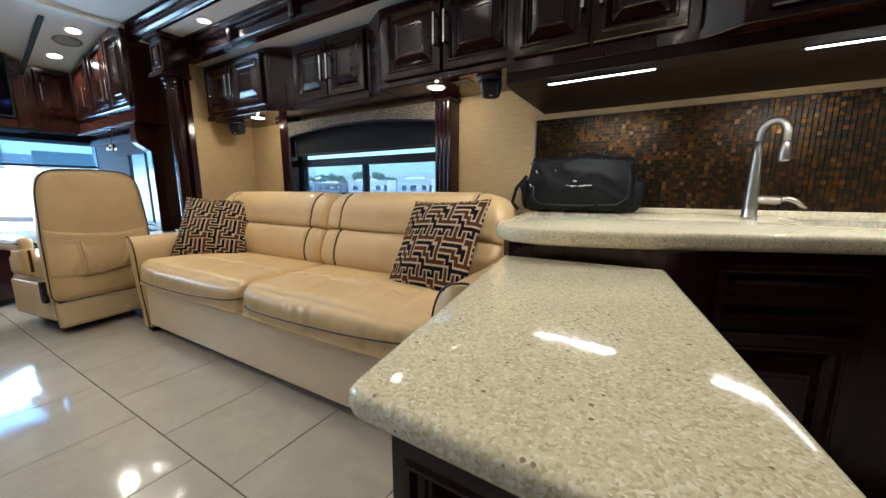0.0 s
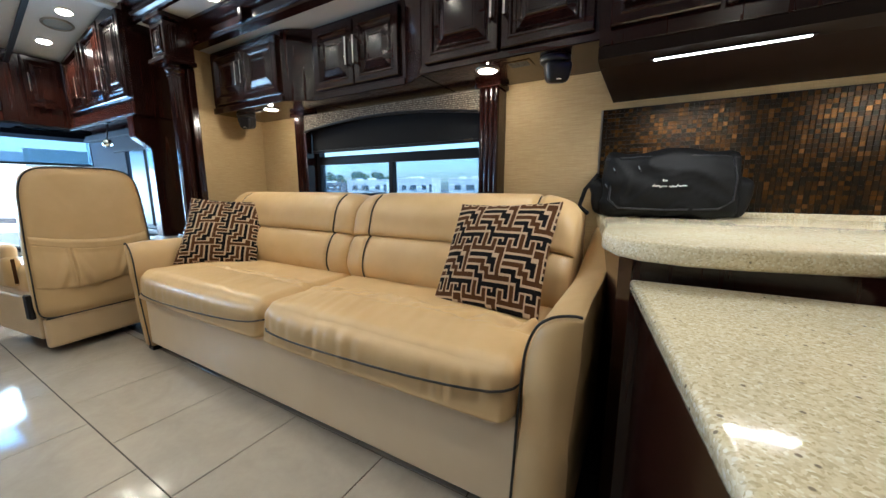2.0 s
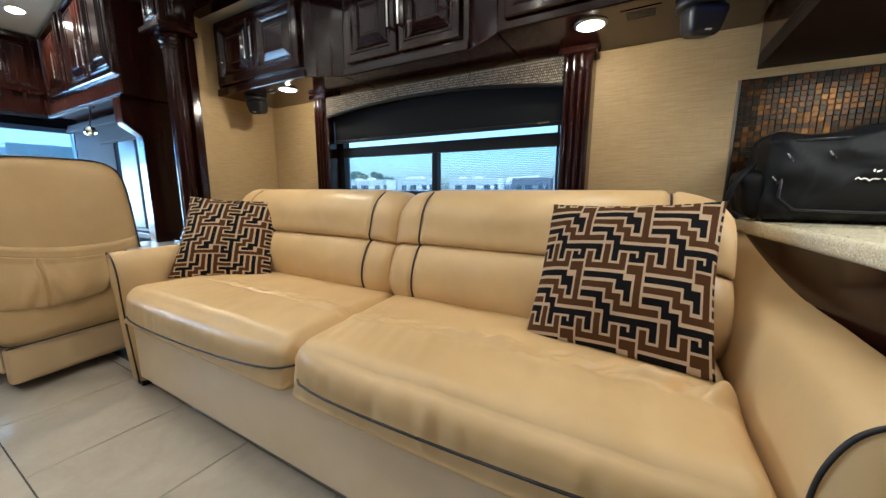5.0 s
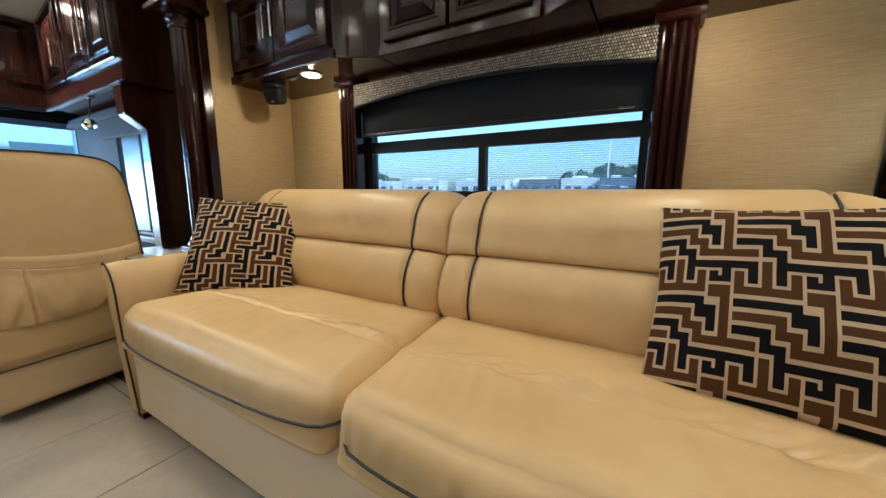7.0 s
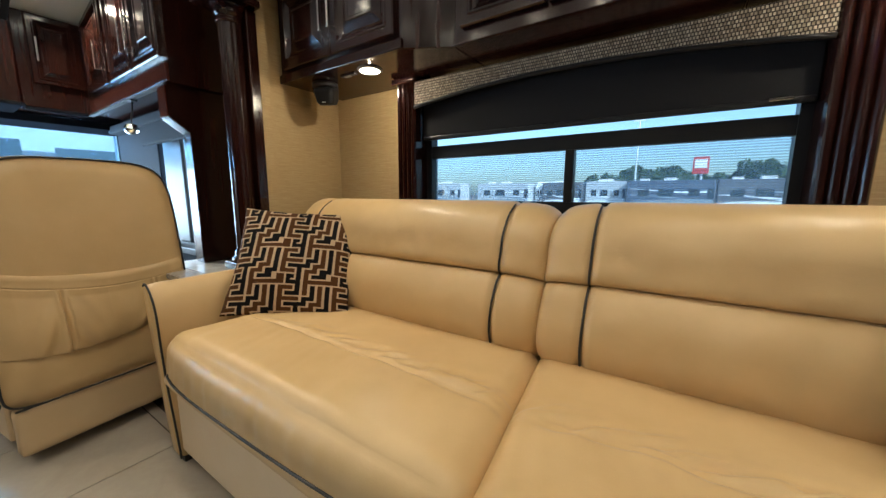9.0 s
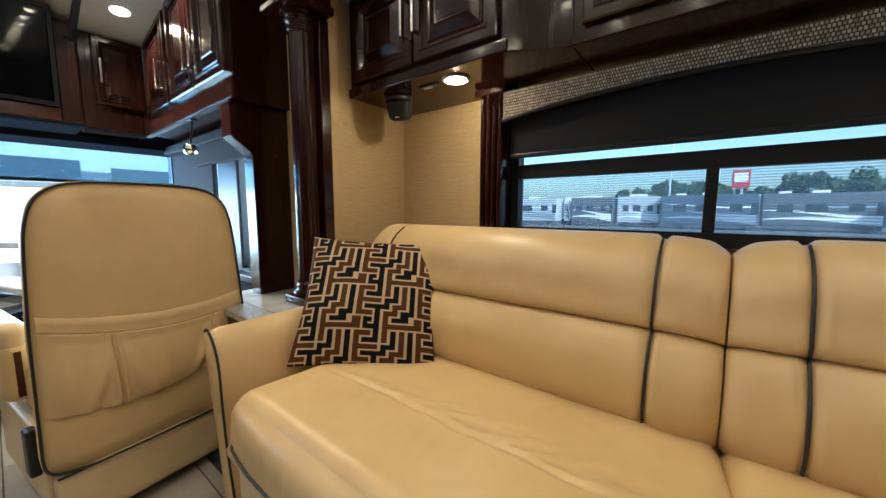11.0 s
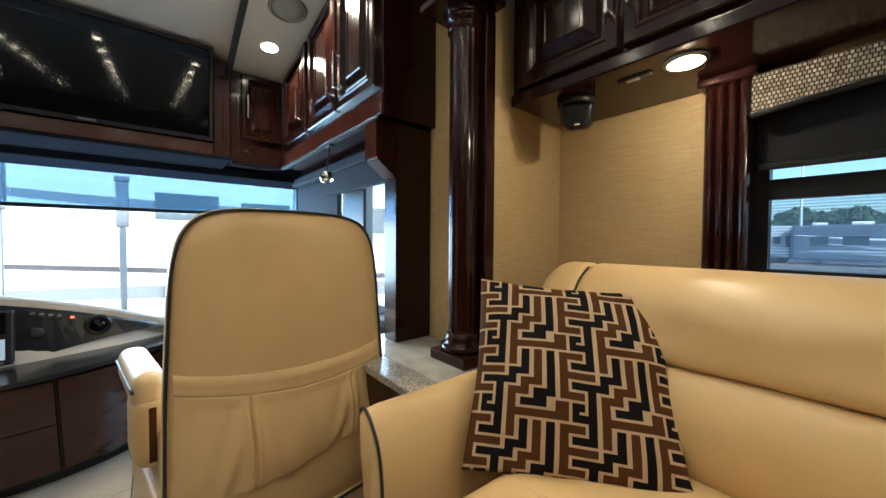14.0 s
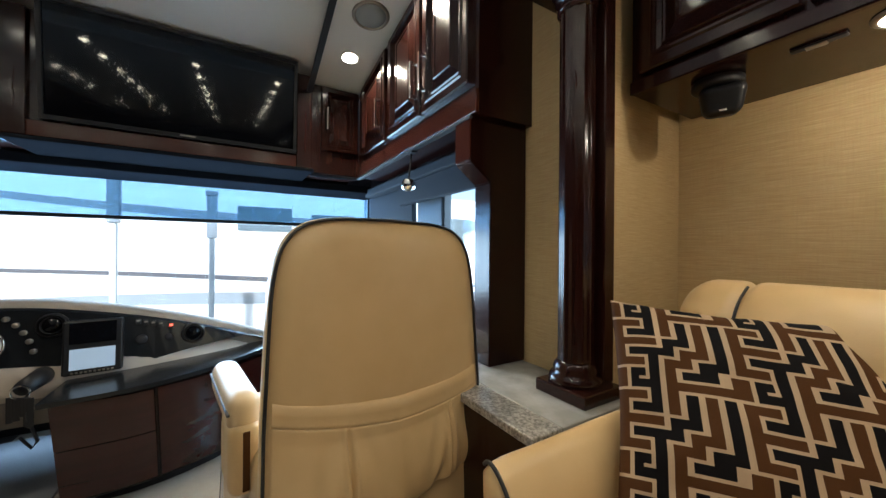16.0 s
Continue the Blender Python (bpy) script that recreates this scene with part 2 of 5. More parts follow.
GLASS = pane_glass("clear glass", (0.92, 0.95, 0.95), 0.05)
TINTED = pane_glass("tinted glass", (0.74, 0.86, 0.92), 0.05)
SCREEN = pane_glass("sheer sun screen", (0.46, 0.62, 0.76), 0.02)




def fly_screen():
    """Woven mesh: part clear, part pale thread that scatters the daylight behind it."""
    m = pane_glass("insect screen mesh", (0.92, 0.95, 0.98), 0.0)
    nt = m.node_tree
    th, mx = nt.nodes.new("ShaderNodeBsdfTranslucent"), nt.nodes.new("ShaderNodeMixShader")
    th.inputs[0].default_value = (0.50, 0.56, 0.62, 1)
    wv = nt.nodes.new("ShaderNodeTexWave")
    wv.bands_direction, wv.inputs["Scale"].default_value = "Z", 38.0
    wire(m, coords(m), wv.inputs["Vector"])
    r = nt.nodes.new("ShaderNodeMapRange")
    r.inputs["To Min"].default_value, r.inputs["To Max"].default_value = 0.12, 0.30
    wire(m, wv.outputs["Fac"], r.inputs["Value"])
    wire(m, r.outputs[0], mx.inputs[0])
    wire(m, nt.nodes["Mix Shader"].outputs[0], mx.inputs[1])
    wire(m, th.outputs[0], mx.inputs[2])
    wire(m, mx.outputs[0], nt.nodes["Material Output"].inputs[0])
    return m


FLY_SCREEN = fly_screen()


# ---------- building helpers ----------
def link(name, bm, mat, parent=None, label="", smooth=False):
    me = bpy.data.meshes.new(name)
    bm.normal_update()
    bm.to_mesh(me)
    bm.free()
    for x in (mat if isinstance(mat, (list, tuple)) else [mat]):
        me.materials.append(x)
    if smooth:
        me.shade_smooth()
    o = new(name, me)
    if parent is not None:
        o.parent = parent
    if label:
        o["label"] = label
    return o


def part(name, bm, mat, parent, label="", smooth=False):
    return link(name, bm, mat, parent, label, smooth)


def thing(name, label, category, group="", kind=""):
    return tagged(new(name), label, category, group, kind)


def add_box(bm, a, b, bevel=0.0, m=None, seg=2):
    vs = [bm.verts.new((x, y, z)) for x in (a[0], b[0]) for y in (a[1], b[1]) for z in (a[2], b[2])]
    fs = [bm.faces.new([vs[i] for i in q]) for q in ((0, 1, 3, 2), (4, 6, 7, 5), (0, 4, 5, 1), (2, 3, 7, 6), (0, 2, 6, 4), (1, 5, 7, 3))]
    if bevel:
        es = list({e for f in fs for e in f.edges})
        out = bmesh.ops.bevel(bm, geom=es, offset=bevel, segments=seg, profile=0.5, affect="EDGES")
        vs = list({v for f in out["faces"] for v in f.verts} | {v for v in vs if v.is_valid})
    if m is not None:
        for v in vs:
            v.co = m @ v.co
    return vs


def boxed(a, b, bevel=0.0, m=None):
    bm = bmesh.new()
    add_box(bm, [min(p, q) for p, q in zip(a, b)], [max(p, q) for p, q in zip(a, b)], bevel, m)
    return bm


def prism(poly, z0, z1, bevel=0.0, m=None, seg=3):
    """A plan outline raised from z0 to z1."""
    bm = bmesh.new()
    lo = [bm.verts.new((x, y, z0)) for x, y in poly]
    hi = [bm.verts.new((x, y, z1)) for x, y in poly]
    n = len(poly)
    caps = [bm.faces.new(lo[::-1]), bm.faces.new(hi)]
    for i in range(n):
        bm.faces.new((lo[i], lo[(i + 1) % n], hi[(i + 1) % n], hi[i]))
    bmesh.ops.recalc_face_normals(bm, faces=bm.faces)
    if bevel:
        bmesh.ops.bevel(bm, geom=[e for f in caps for e in f.edges], offset=bevel, segments=seg, profile=0.5, affect="EDGES")
    if m is not None:
        bm.transform(m)
    return bm


def tube(bm, pts, r, seg=8, closed=False):
    pts = [Vector(p) for p in pts]
    n = len(pts)
    rings = []
    side = None
    for i, p in enumerate(pts):
        a = pts[(i - 1) % n] if (closed or i) else p
        b = pts[(i + 1) % n] if (closed or i < n - 1) else p
        d = (b - a).normalized()
        if side is None:
            side = d.orthogonal().normalized()
        side = (side - d * side.dot(d)).normalized()
        up = d.cross(side)
        rr = r[i] if isinstance(r, (list, tuple)) else r
        rings.append([bm.verts.new(p + rr * (math.cos(t) * side + math.sin(t) * up)) for t in (2 * math.pi * k / seg for k in range(seg))])
    for i in range(n if closed else n - 1):
        a, b = rings[i], rings[(i + 1) % n]
        for k in range(seg):
            bm.faces.new((a[k], a[(k + 1) % seg], b[(k + 1) % seg], b[k]))
    if not closed:
        bm.faces.new(rings[0][::-1])
        bm.faces.new(rings[-1])
    return bm


def lathe(bm, profile, seg=24, m=None):
    """profile: (radius, height) pairs turned about the z axis."""
    rings = [[bm.verts.new((max(r, 1e-4) * math.cos(2 * math.pi * k / seg), max(r, 1e-4) * math.sin(2 * math.pi * k / seg), z)) for k in range(seg)] for r, z in profile]
    for a, b in zip(rings, rings[1:]):
        for k in range(seg):
            bm.faces.new((a[k], a[(k + 1) % seg], b[(k + 1) % seg], b[k]))
    bm.faces.new(rings[0][::-1])
    bm.faces.new(rings[-1])
    if m is not None:
        bm.transform(m)
    return bm


def extrude_profile(profile, length, m):
    """A closed profile in local (y, z), drawn along local x from 0 to length."""
    bm = bmesh.new()
    a = [bm.verts.new((0, y, z)) for y, z in profile]
    b = [bm.verts.new((length, y, z)) for y, z in profile]
    n = len(profile)
    bm.faces.new(a[::-1])
    bm.faces.new(b)
    for i in range(n):
        bm.faces.new((a[i], a[(i + 1) % n], b[(i + 1) % n], b[i]))
    bmesh.ops.recalc_face_normals(bm, faces=bm.faces)
    bm.transform(m)
    return bm


def facing(origin, right, normal):
    """Local x runs along right, y up, z out along normal, from origin."""
    r, n = Vector(right).normalized(), Vector(normal).normalized()
    u = n.cross(r)
    m = Matrix((r, u, n)).transposed().to_4x4()
    m.translation = origin
    return m


def raised_door(w, h, m, th=0.022, slant=0.0):
    """A raised-panel door, w by h; slant lowers the top at local x = 0."""
    bm = bmesh.new()
    rings = []
    steps = [(0.0, 0.0), (0.0, th * 0.75), (0.004, th), (0.030, th), (0.036, th + 0.004), (0.042, th + 0.004), (0.048, th - 0.005), (0.058, th - 0.013), (0.063, th - 0.009), (0.068, th - 0.012), (0.098, th - 0.001), (0.102, th + 0.003), (0.110, th + 0.003), (0.114, th)]
    k = min(1.0, 0.37 * min(w, h) / 0.114)
    for i, dz in steps:
        i *= k
        cs = [(i, i), (w - i, i), (w - i, h - i), (i, h - i - slant * (1 - 2 * i / w))]
        rings.append([bm.verts.new(m @ Vector((x, y, dz))) for x, y in cs])
    for a, b in zip(rings, rings[1:]):
        for q in range(4):
            bm.faces.new((a[q], a[(q + 1) % 4], b[(q + 1) % 4], b[q]))
    bm.faces.new(rings[0][::-1])
    bm.faces.new(rings[-1])
    return bm


def bar_handle(m, length):
    """A square bow handle that stands upright on local x-y, out along z."""
    bm = bmesh.new()
    add_box(bm, (-0.005, -length / 2, 0.022), (0.005, length / 2, 0.031), 0.002)
    for s in (-1, 1):
        y = s * (length / 2 - 0.006)
        add_box(bm, (-0.005, y - 0.006, 0.0), (0.005, y + 0.006, 0.026), 0.001)
    bm.transform(m)
    return bm


def soft_box(size, r, n=(24, 16, 8), shape=None):
    """A rounded cushion block about its centre; shape(p, q) moves a vertex, q is its place in the unit box."""
    bm = bmesh.new()
    hx, hy, hz = (s / 2 for s in size)
    seen = {}

    def vert(i, j, k):
        key = (i, j, k)
        if key not in seen:
            q = Vector((2 * i / n[0] - 1, 2 * j / n[1] - 1, 2 * k / n[2] - 1))
            p = Vector((q.x * hx, q.y * hy, q.z * hz))
            c = Vector((max(-hx + r, min(hx - r, p.x)), max(-hy + r, min(hy - r, p.y)), max(-hz + r, min(hz - r, p.z))))
            d = p - c
            if d.length > 1e-9:
                p = c + d.normalized() * min(r, max(abs(d.x), abs(d.y), abs(d.z)))
            if shape:
                p = shape(p, q)
            seen[key] = bm.verts.new(p)
        return seen[key]

    a, b, c = n
    for i in range(a):
        for j in range(b):
            bm.faces.new((vert(i, j, 0), vert(i, j + 1, 0), vert(i + 1, j + 1, 0), vert(i + 1, j, 0)))
            bm.faces.new((vert(i, j, c), vert(i + 1, j, c), vert(i + 1, j + 1, c), vert(i, j + 1, c)))
    for i in range(a):
        for k in range(c):
            bm.faces.new((vert(i, 0, k), vert(i + 1, 0, k), vert(i + 1, 0, k + 1), vert(i, 0, k + 1)))
            bm.faces.new((vert(i, b, k), vert(i, b, k + 1), vert(i + 1, b, k + 1), vert(i + 1, b, k)))
    for j in range(b):
        for k in range(c):
            bm.faces.new((vert(0, j, k), vert(0, j, k + 1), vert(0, j + 1, k + 1), vert(0, j + 1, k)))
            bm.faces.new((vert(a, j, k), vert(a, j + 1, k), vert(a, j + 1, k + 1), vert(a, j, k + 1)))
    return bm


def structure(name, bm, mat, label, category="wall", smooth=False):
    return tagged(link(name, bm, mat, smooth=smooth), label, category, kind="structure")

# ---------- the large structure ----------
WALL_Y = 1.94      # back wall of the slide-out
SIDE_Y = 1.47      # side wall of the coach
FRONT_X = -5.12    # windshield
REAR_X = 1.9
NEAR_Y = -1.15
CEIL = 2.11

structure("floor", boxed((FRONT_X - 0.1, NEAR_Y - 0.05, -0.06), (REAR_X, 2.0, -0.004)), GROUT, "dark grout bed under polished floor tiles", "floor")
structure("ceiling", boxed((-3.43, NEAR_Y, CEIL), (REAR_X, 1.29, CEIL + 0.06)), CEILING, "smooth white vinyl coach ceiling", "ceiling")
structure("ceiling_slide", boxed((-3.06, 1.47, 1.862), (REAR_X, 2.0, 1.90)), SLIDE_CEILING, "grey vinyl ceiling of the slide-out", "ceiling")
structure("ceiling_strip", boxed((-3.4, 1.27, 2.0), (REAR_X, 1.53, 2.05)), CEILING, "white ceiling strip with recessed lamps", "ceiling")
# sloped ceiling over the cab
sl = bmesh.new()
for a, b in (((-3.43, 2.155), (-4.62, 1.945)),):
    lo = [sl.verts.new(p) for p in ((a[0], NEAR_Y, a[1]), (a[0], 1.5, a[1]), (b[0], 1.5, b[1]), (b[0], NEAR_Y, b[1]))]
    hi = [sl.verts.new(v.co + Vector((0, 0, 0.05))) for v in lo]
    sl.faces.new(lo)
    sl.faces.new(hi[::-1])
    for i in range(4):
        sl.faces.new((lo[i], hi[i], hi[(i + 1) % 4], lo[(i + 1) % 4]))
structure("ceiling_cab", sl, CEILING, "sloping white ceiling over the cab", "ceiling")
structure("ceiling_beam", boxed((-3.47, NEAR_Y, 2.085), (-3.40, 1.27, 2.2), 0.006), CEILING, "white step between coach and cab ceilings", "trim")


def slab_with_hole(y0, y1, x0, x1, z0, z1, hx0, hx1, hz0, hz1):
    bm = bmesh.new()
    for a, b in (((x0, z0), (hx0, z1)), ((hx1, z0), (x1, z1)), ((hx0, z0), (hx1, hz0)), ((hx0, hz1), (hx1, z1))):
        add_box(bm, (a[0], y0, a[1]), (b[0], y1, b[1]))
    return bm


structure("wall_slide_back", slab_with_hole(WALL_Y, WALL_Y + 0.06, -3.07, REAR_X, 0, 1.9, -2.44, -1.09, 0.90, 1.40), PAPER, "tan linen-textured wallpaper on slide-out wall")
structure("wall_slide_end", boxed((-3.10, 1.47, 0), (-3.07, WALL_Y + 0.06, 1.9)), PAPER, "tan linen-textured wallpaper on slide end wall")
structure("wall_jamb", boxed((-3.40, 1.45, 0.0), (-3.02, 1.50, 2.0)), PAPER, "tan linen-textured wallpaper beside the column")
structure("wall_side", slab_with_hole(SIDE_Y + 0.03, SIDE_Y + 0.09, FRONT_X - 0.1, -3.40, -0.06, 2.2, -4.62, -3.50, 0.62, 1.36), SHADE, "dark side wall of the cab", "wall")
# near and rear walls are out of view; dark wood keeps bounced light low
structure("wall_near", boxed((FRONT_X - 0.1, NEAR_Y - 0.06, -0.06), (REAR_X, NEAR_Y, 2.2)), WOOD, "unseen coach wall in dark cherry, cutting bounced light")
structure("wall_rear", boxed((REAR_X, NEAR_Y, -0.06), (REAR_X + 0.05, 2.0, 2.2)), WOOD, "unseen rear wall in dark cherry, cutting bounced light")
structure("wall_front_low", boxed((FRONT_X - 0.08, NEAR_Y, -0.06), (FRONT_X - 0.02, 1.5, 0.40)), BLACK, "black cab bulkhead under the windshield")
structure("wall_front_high", boxed((FRONT_X - 0.08, NEAR_Y, 1.43), (FRONT_X - 0.02, 1.5, 2.2)), BLACK, "black header above the windshield")

# ---------- windshield and cab side window ----------
ws = tagged(thing("window_1", "wide windshield with a sheer screen pulled half down", "window"), kind="structure")
pg = part("pane", boxed((FRONT_X - 0.06, NEAR_Y, 0.38), (FRONT_X - 0.05, 1.5, 1.45)), GLASS, ws)
pg.visible_shadow = False
sc = part("sun_screen", boxed((FRONT_X + 0.02, NEAR_Y, 1.165), (FRONT_X + 0.023, 1.46, 1.44)), SCREEN, ws, "sheer grey sun screen")
sc.visible_shadow = False
part("screen_bar", boxed((FRONT_X + 0.012, NEAR_Y, 1.145), (FRONT_X + 0.034, 1.46, 1.168), 0.004), BLACK, ws, "black screen bar")
part("header", boxed((FRONT_X - 0.02, NEAR_Y, 1.375), (FRONT_X + 0.32, 1.46, 1.424), 0.008), MATTE_BLACK, ws, "black shade housing")
part("pillar", boxed((FRONT_X - 0.05, 1.45, 0.35), (FRONT_X + 0.05, 1.51, 1.45), 0.01), BLACK, ws)
sw = tagged(thing("window_2", "cab side window with slate grey blind gathered", "window"), kind="structure")
g2 = part("pane", boxed((-4.62, SIDE_Y + 0.055, 0.62), (-3.50, SIDE_Y + 0.06, 1.36)), GLASS, sw)
g2.visible_shadow = False
part("window_frame", slab_with_hole(SIDE_Y + 0.015, SIDE_Y + 0.05, -4.66, -3.46, 0.58, 1.40, -4.60, -3.52, 0.64, 1.34), BLACK, sw)
part("mullion", boxed((-4.24, SIDE_Y - 0.01, 0.62), (-3.95, SIDE_Y + 0.05, 1.36), 0.012), BLACK, sw)
part("blind_panel", boxed((-5.05, SIDE_Y - 0.02, 0.60), (-4.28, SIDE_Y + 0.01, 1.40), 0.006), BLIND, sw, "slate grey blind panel")
part("roller_shade", boxed((-4.30, SIDE_Y - 0.10, 1.235), (-3.45, SIDE_Y - 0.07, 1.405), 0.01), BLIND, sw, "grey roller shade")
part("shade_bar", boxed((-4.85, SIDE_Y - 0.12, 1.35), (-3.45, SIDE_Y - 0.05, 1.405), 0.01), BLIND, sw)
part("sill", boxed((-4.66, SIDE_Y - 0.05, 0.56), (-3.42, SIDE_Y + 0.05, 0.60), 0.006), BLACK, sw)

# ---------- cornice, frieze, column ----------
cornice = [(0.0, 0.0), (-0.020, 0.0), (-0.026, 0.008), (-0.020, 0.018), (-0.034, 0.030), (-0.040, 0.046), (-0.030, 0.054), (-0.026, 0.084), (-0.046, 0.096), (-0.056, 0.112), (-0.056, 0.125), (0.0, 0.125)]
structure("trim_cornice", extrude_profile([(y, z) for y, z in cornice], REAR_X + 3.38, pose(-3.38, 1.275, 1.99)), WOOD, "dark cherry cornice moulding", "moulding")
frieze = [(0.03, 0.0), (-0.030, 0.0), (-0.038, 0.008), (-0.030, 0.018), (-0.018, 0.026), (-0.022, 0.034), (-0.004, 0.042), (-0.004, 0.090), (-0.022, 0.098), (-0.018, 0.106), (-0.034, 0.116), (-0.040, 0.128), (-0.052, 0.138), (-0.056, 0.156), (0.03, 0.156)]
structure("trim_frieze", extrude_profile(frieze, REAR_X + 3.02, pose(-3.02, 1.47, 1.848)), WOOD, "dark cherry frieze over the slide-out opening", "moulding")
for i in range(7):
    x = -2.42 + 0.62 * i
    structure("trim_block", boxed((x - 0.017, 1.428, 1.874), (x + 0.017, 1.468, 1.952), 0.007), WOOD_V, "dark cherry frieze block", "moulding")

col = thing("column", "turned dark cherry column on a dark plinth", "column")
COL = (-3.064, 1.366)
rib = bmesh.new()
rings = []
for z in (0.68, 1.0, 1.35, 1.66):
    rings.append([rib.verts.new((COL[0] + (0.047 + 0.0012 * math.cos(12 * a)) * math.cos(a), COL[1] + (0.047 + 0.0012 * math.cos(12 * a)) * math.sin(a), z)) for a in (2 * math.pi * k / 112 for k in range(112))])
for a, b in zip(rings, rings[1:]):
    for k in range(112):
        rib.faces.new((a[k], a[(k + 1) % 112], b[(k + 1) % 112], b[k]))
part("shaft", rib, WOOD_V, col, smooth=True)
part("base", lathe(bmesh.new(), [(0.070, 0.622), (0.072, 0.632), (0.068, 0.644), (0.056, 0.650), (0.060, 0.662), (0.054, 0.676), (0.047, 0.684)], 40, pose(*COL, 0)), WOOD_V, col, smooth=True)
part("plinth", boxed((COL[0] - 0.076, COL[1] - 0.076, 0.589), (COL[0] + 0.09, 1.449, 0.623), 0.004), WOOD_V, col)
part("capital", lathe(bmesh.new(), [(0.047, 1.645), (0.055, 1.65), (0.055, 1.658), (0.050, 1.664), (0.050, 1.672), (0.060, 1.678), (0.062, 1.69), (0.056, 1.70), (0.072, 1.712), (0.072, 1.72)], 40, pose(*COL, 0)), WOOD_V, col, smooth=True)
part("backing", boxed((COL[0] - 0.03, COL[1] + 0.038, 0.624), (COL[0] + 0.062, 1.449, 1.716), 0.004), WOOD_V, col)
cb = boxed((COL[0] - 0.085, COL[1] - 0.085, 1.745), (COL[0] + 0.085, 1.449, 1.965), 0.004)
add_box(cb, (COL[0] - 0.105, COL[1] - 0.105, 1.718), (COL[0] + 0.105, 1.449, 1.748), 0.006)
add_box(cb, (COL[0] - 0.11, COL[1] - 0.11, 1.96), (COL[0] + 0.11, 1.449, 1.999), 0.008)
part("block", cb, WOOD_V, col)
for nrm, rgt, org in (((0, -1, 0), (1, 0, 0), (COL[0] - 0.055, COL[1] - 0.086, 1.775)), ((1, 0, 0), (0, 1, 0), (COL[0] + 0.086, COL[1] - 0.055, 1.775))):
    part("panel", raised_door(0.11, 0.155, facing(org, rgt, nrm), 0.006), WOOD_V, col)

# ledge and dark end panel by the entry
led = thing("entry_ledge", "low ledge topped with grey stone tile", "ledge")
part("top", boxed((-3.50, 1.182, 0.572), (-2.95, 1.449, 0.588), 0.003), LEDGE_TILE, led, "grey stone tile top")
part("nosing", boxed((-3.50, 1.085, 0.566), (-2.95, 1.180, 0.589), 0.004), GRANITE, led, "speckled grey stone nosing")
part("body", boxed((-3.49, 1.095, 0.0), (-2.955, 1.449, 0.565)), WOOD_V, led)
end = thing("end_panel", "dark cherry end panel with a stepped edge", "panel")
outline = [(1.205, 1.43), (1.205, 1.275), (1.285, 1.215), (1.285, 0.59), (1.449, 0.59), (1.449, 1.43)]
bm = bmesh.new()
a = [bm.verts.new((-3.345, y, z)) for y, z in outline]
b = [bm.verts.new((-3.435, y, z)) for y, z in outline]
bm.faces.new(a)
bm.faces.new(b[::-1])
for i in range(6):
    bm.faces.new((a[i], b[i], b[(i + 1) % 6], a[(i + 1) % 6]))
bmesh.ops.recalc_face_normals(bm, faces=bm.faces)
bmesh.ops.bevel(bm, geom=list(bm.edges), offset=0.004, segments=2, affect="EDGES")
part("panel", bm, WOOD_V, end)
part("edge_strip", boxed((-3.432, 1.2005, 1.28), (-3.348, 1.2045, 1.425)), WOOD_R, end, "reddish cherry edge")

# ---------- cab overhead cabinets ----------
SLOPE = 0.21 / 1.19


def roof(x):
    return 2.155 + (x + 3.43) * SLOPE - 0.004


ov = thing("overhead_cabinet", "dark cherry overhead cabinet above the side window", "cabinet", "overhead cabinets")
bm = bmesh.new()
pts = [(-4.56, 1.425), (-3.32, 1.425), (-3.32, 2.09), (-3.45, 2.09), (-3.45, roof(-3.45)), (-4.56, roof(-4.56))]
fr = [bm.verts.new((x, 1.215, z)) for x, z in pts]
bk = [bm.verts.new((x, 1.465, z)) for x, z in pts]
bm.faces.new(fr)
bm.faces.new(bk[::-1])
for i in range(6):
    bm.faces.new((fr[i], bk[i], bk[(i + 1) % 6], fr[(i + 1) % 6]))
bmesh.ops.recalc_face_normals(bm, faces=bm.faces)
part("body", bm, WOOD_V, ov)
part("rail", boxed((-4.56, 1.203, 1.428), (-3.318, 1.216, 1.505), 0.003), WOOD_R, ov, "reddish cherry rail")
part("light_valance", boxed((-4.56, 1.198, 1.414), (-3.345, 1.222, 1.4245), 0.003), DARK_METAL, ov)
for x0, x1 in ((-4.47, -4.09), (-4.045, -3.70), (-3.68, -3.36)):
    top0, top1 = min(roof(x0) - 0.03, 2.07), min(roof(x1) - 0.03, 2.07)
    d = part("door", raised_door(x1 - x0, top1 - 1.535, facing((x0, 1.215, 1.535), (1, 0, 0), (0, -1, 0)), 0.022, max(0, top1 - top0)), WOOD_V, ov)
    hx = x1 - 0.03 if x0 < -3.9 else x0 + 0.03
    if x0 < -4.3:
        hx = x1 - 0.06
    part("handle", bar_handle(facing((hx, 1.193, 1.69), (1, 0, 0), (0, -1, 0)), 0.15), CHROME, d, "polished nickel handle")

tvc = thing("overhead_cabinet", "dark cherry cabinet housing the television", "cabinet", "overhead cabinets")
part("body", boxed((-4.95, -0.24, 1.425), (-4.46, 0.915, roof(-4.6) - 0.01), 0.004), WOOD, tvc)
# added dark sheet that hides windshield glare on the cabinet's underside
part("glare_mask", boxed((-4.79, -0.24, 1.412), (-4.478, 0.915, 1.4246), 0.002), MATTE_BLACK, tvc)
part("rail", boxed((-4.475, -0.26, 1.408), (-4.435, 0.925, 1.425), 0.004), MATTE_BLACK, tvc)
for y in (-0.235, 0.835):
    part("stile", boxed((-4.462, y, 1.426), (-4.438, y + 0.075, roof(-4.6) - 0.012), 0.004), WOOD_V, tvc)
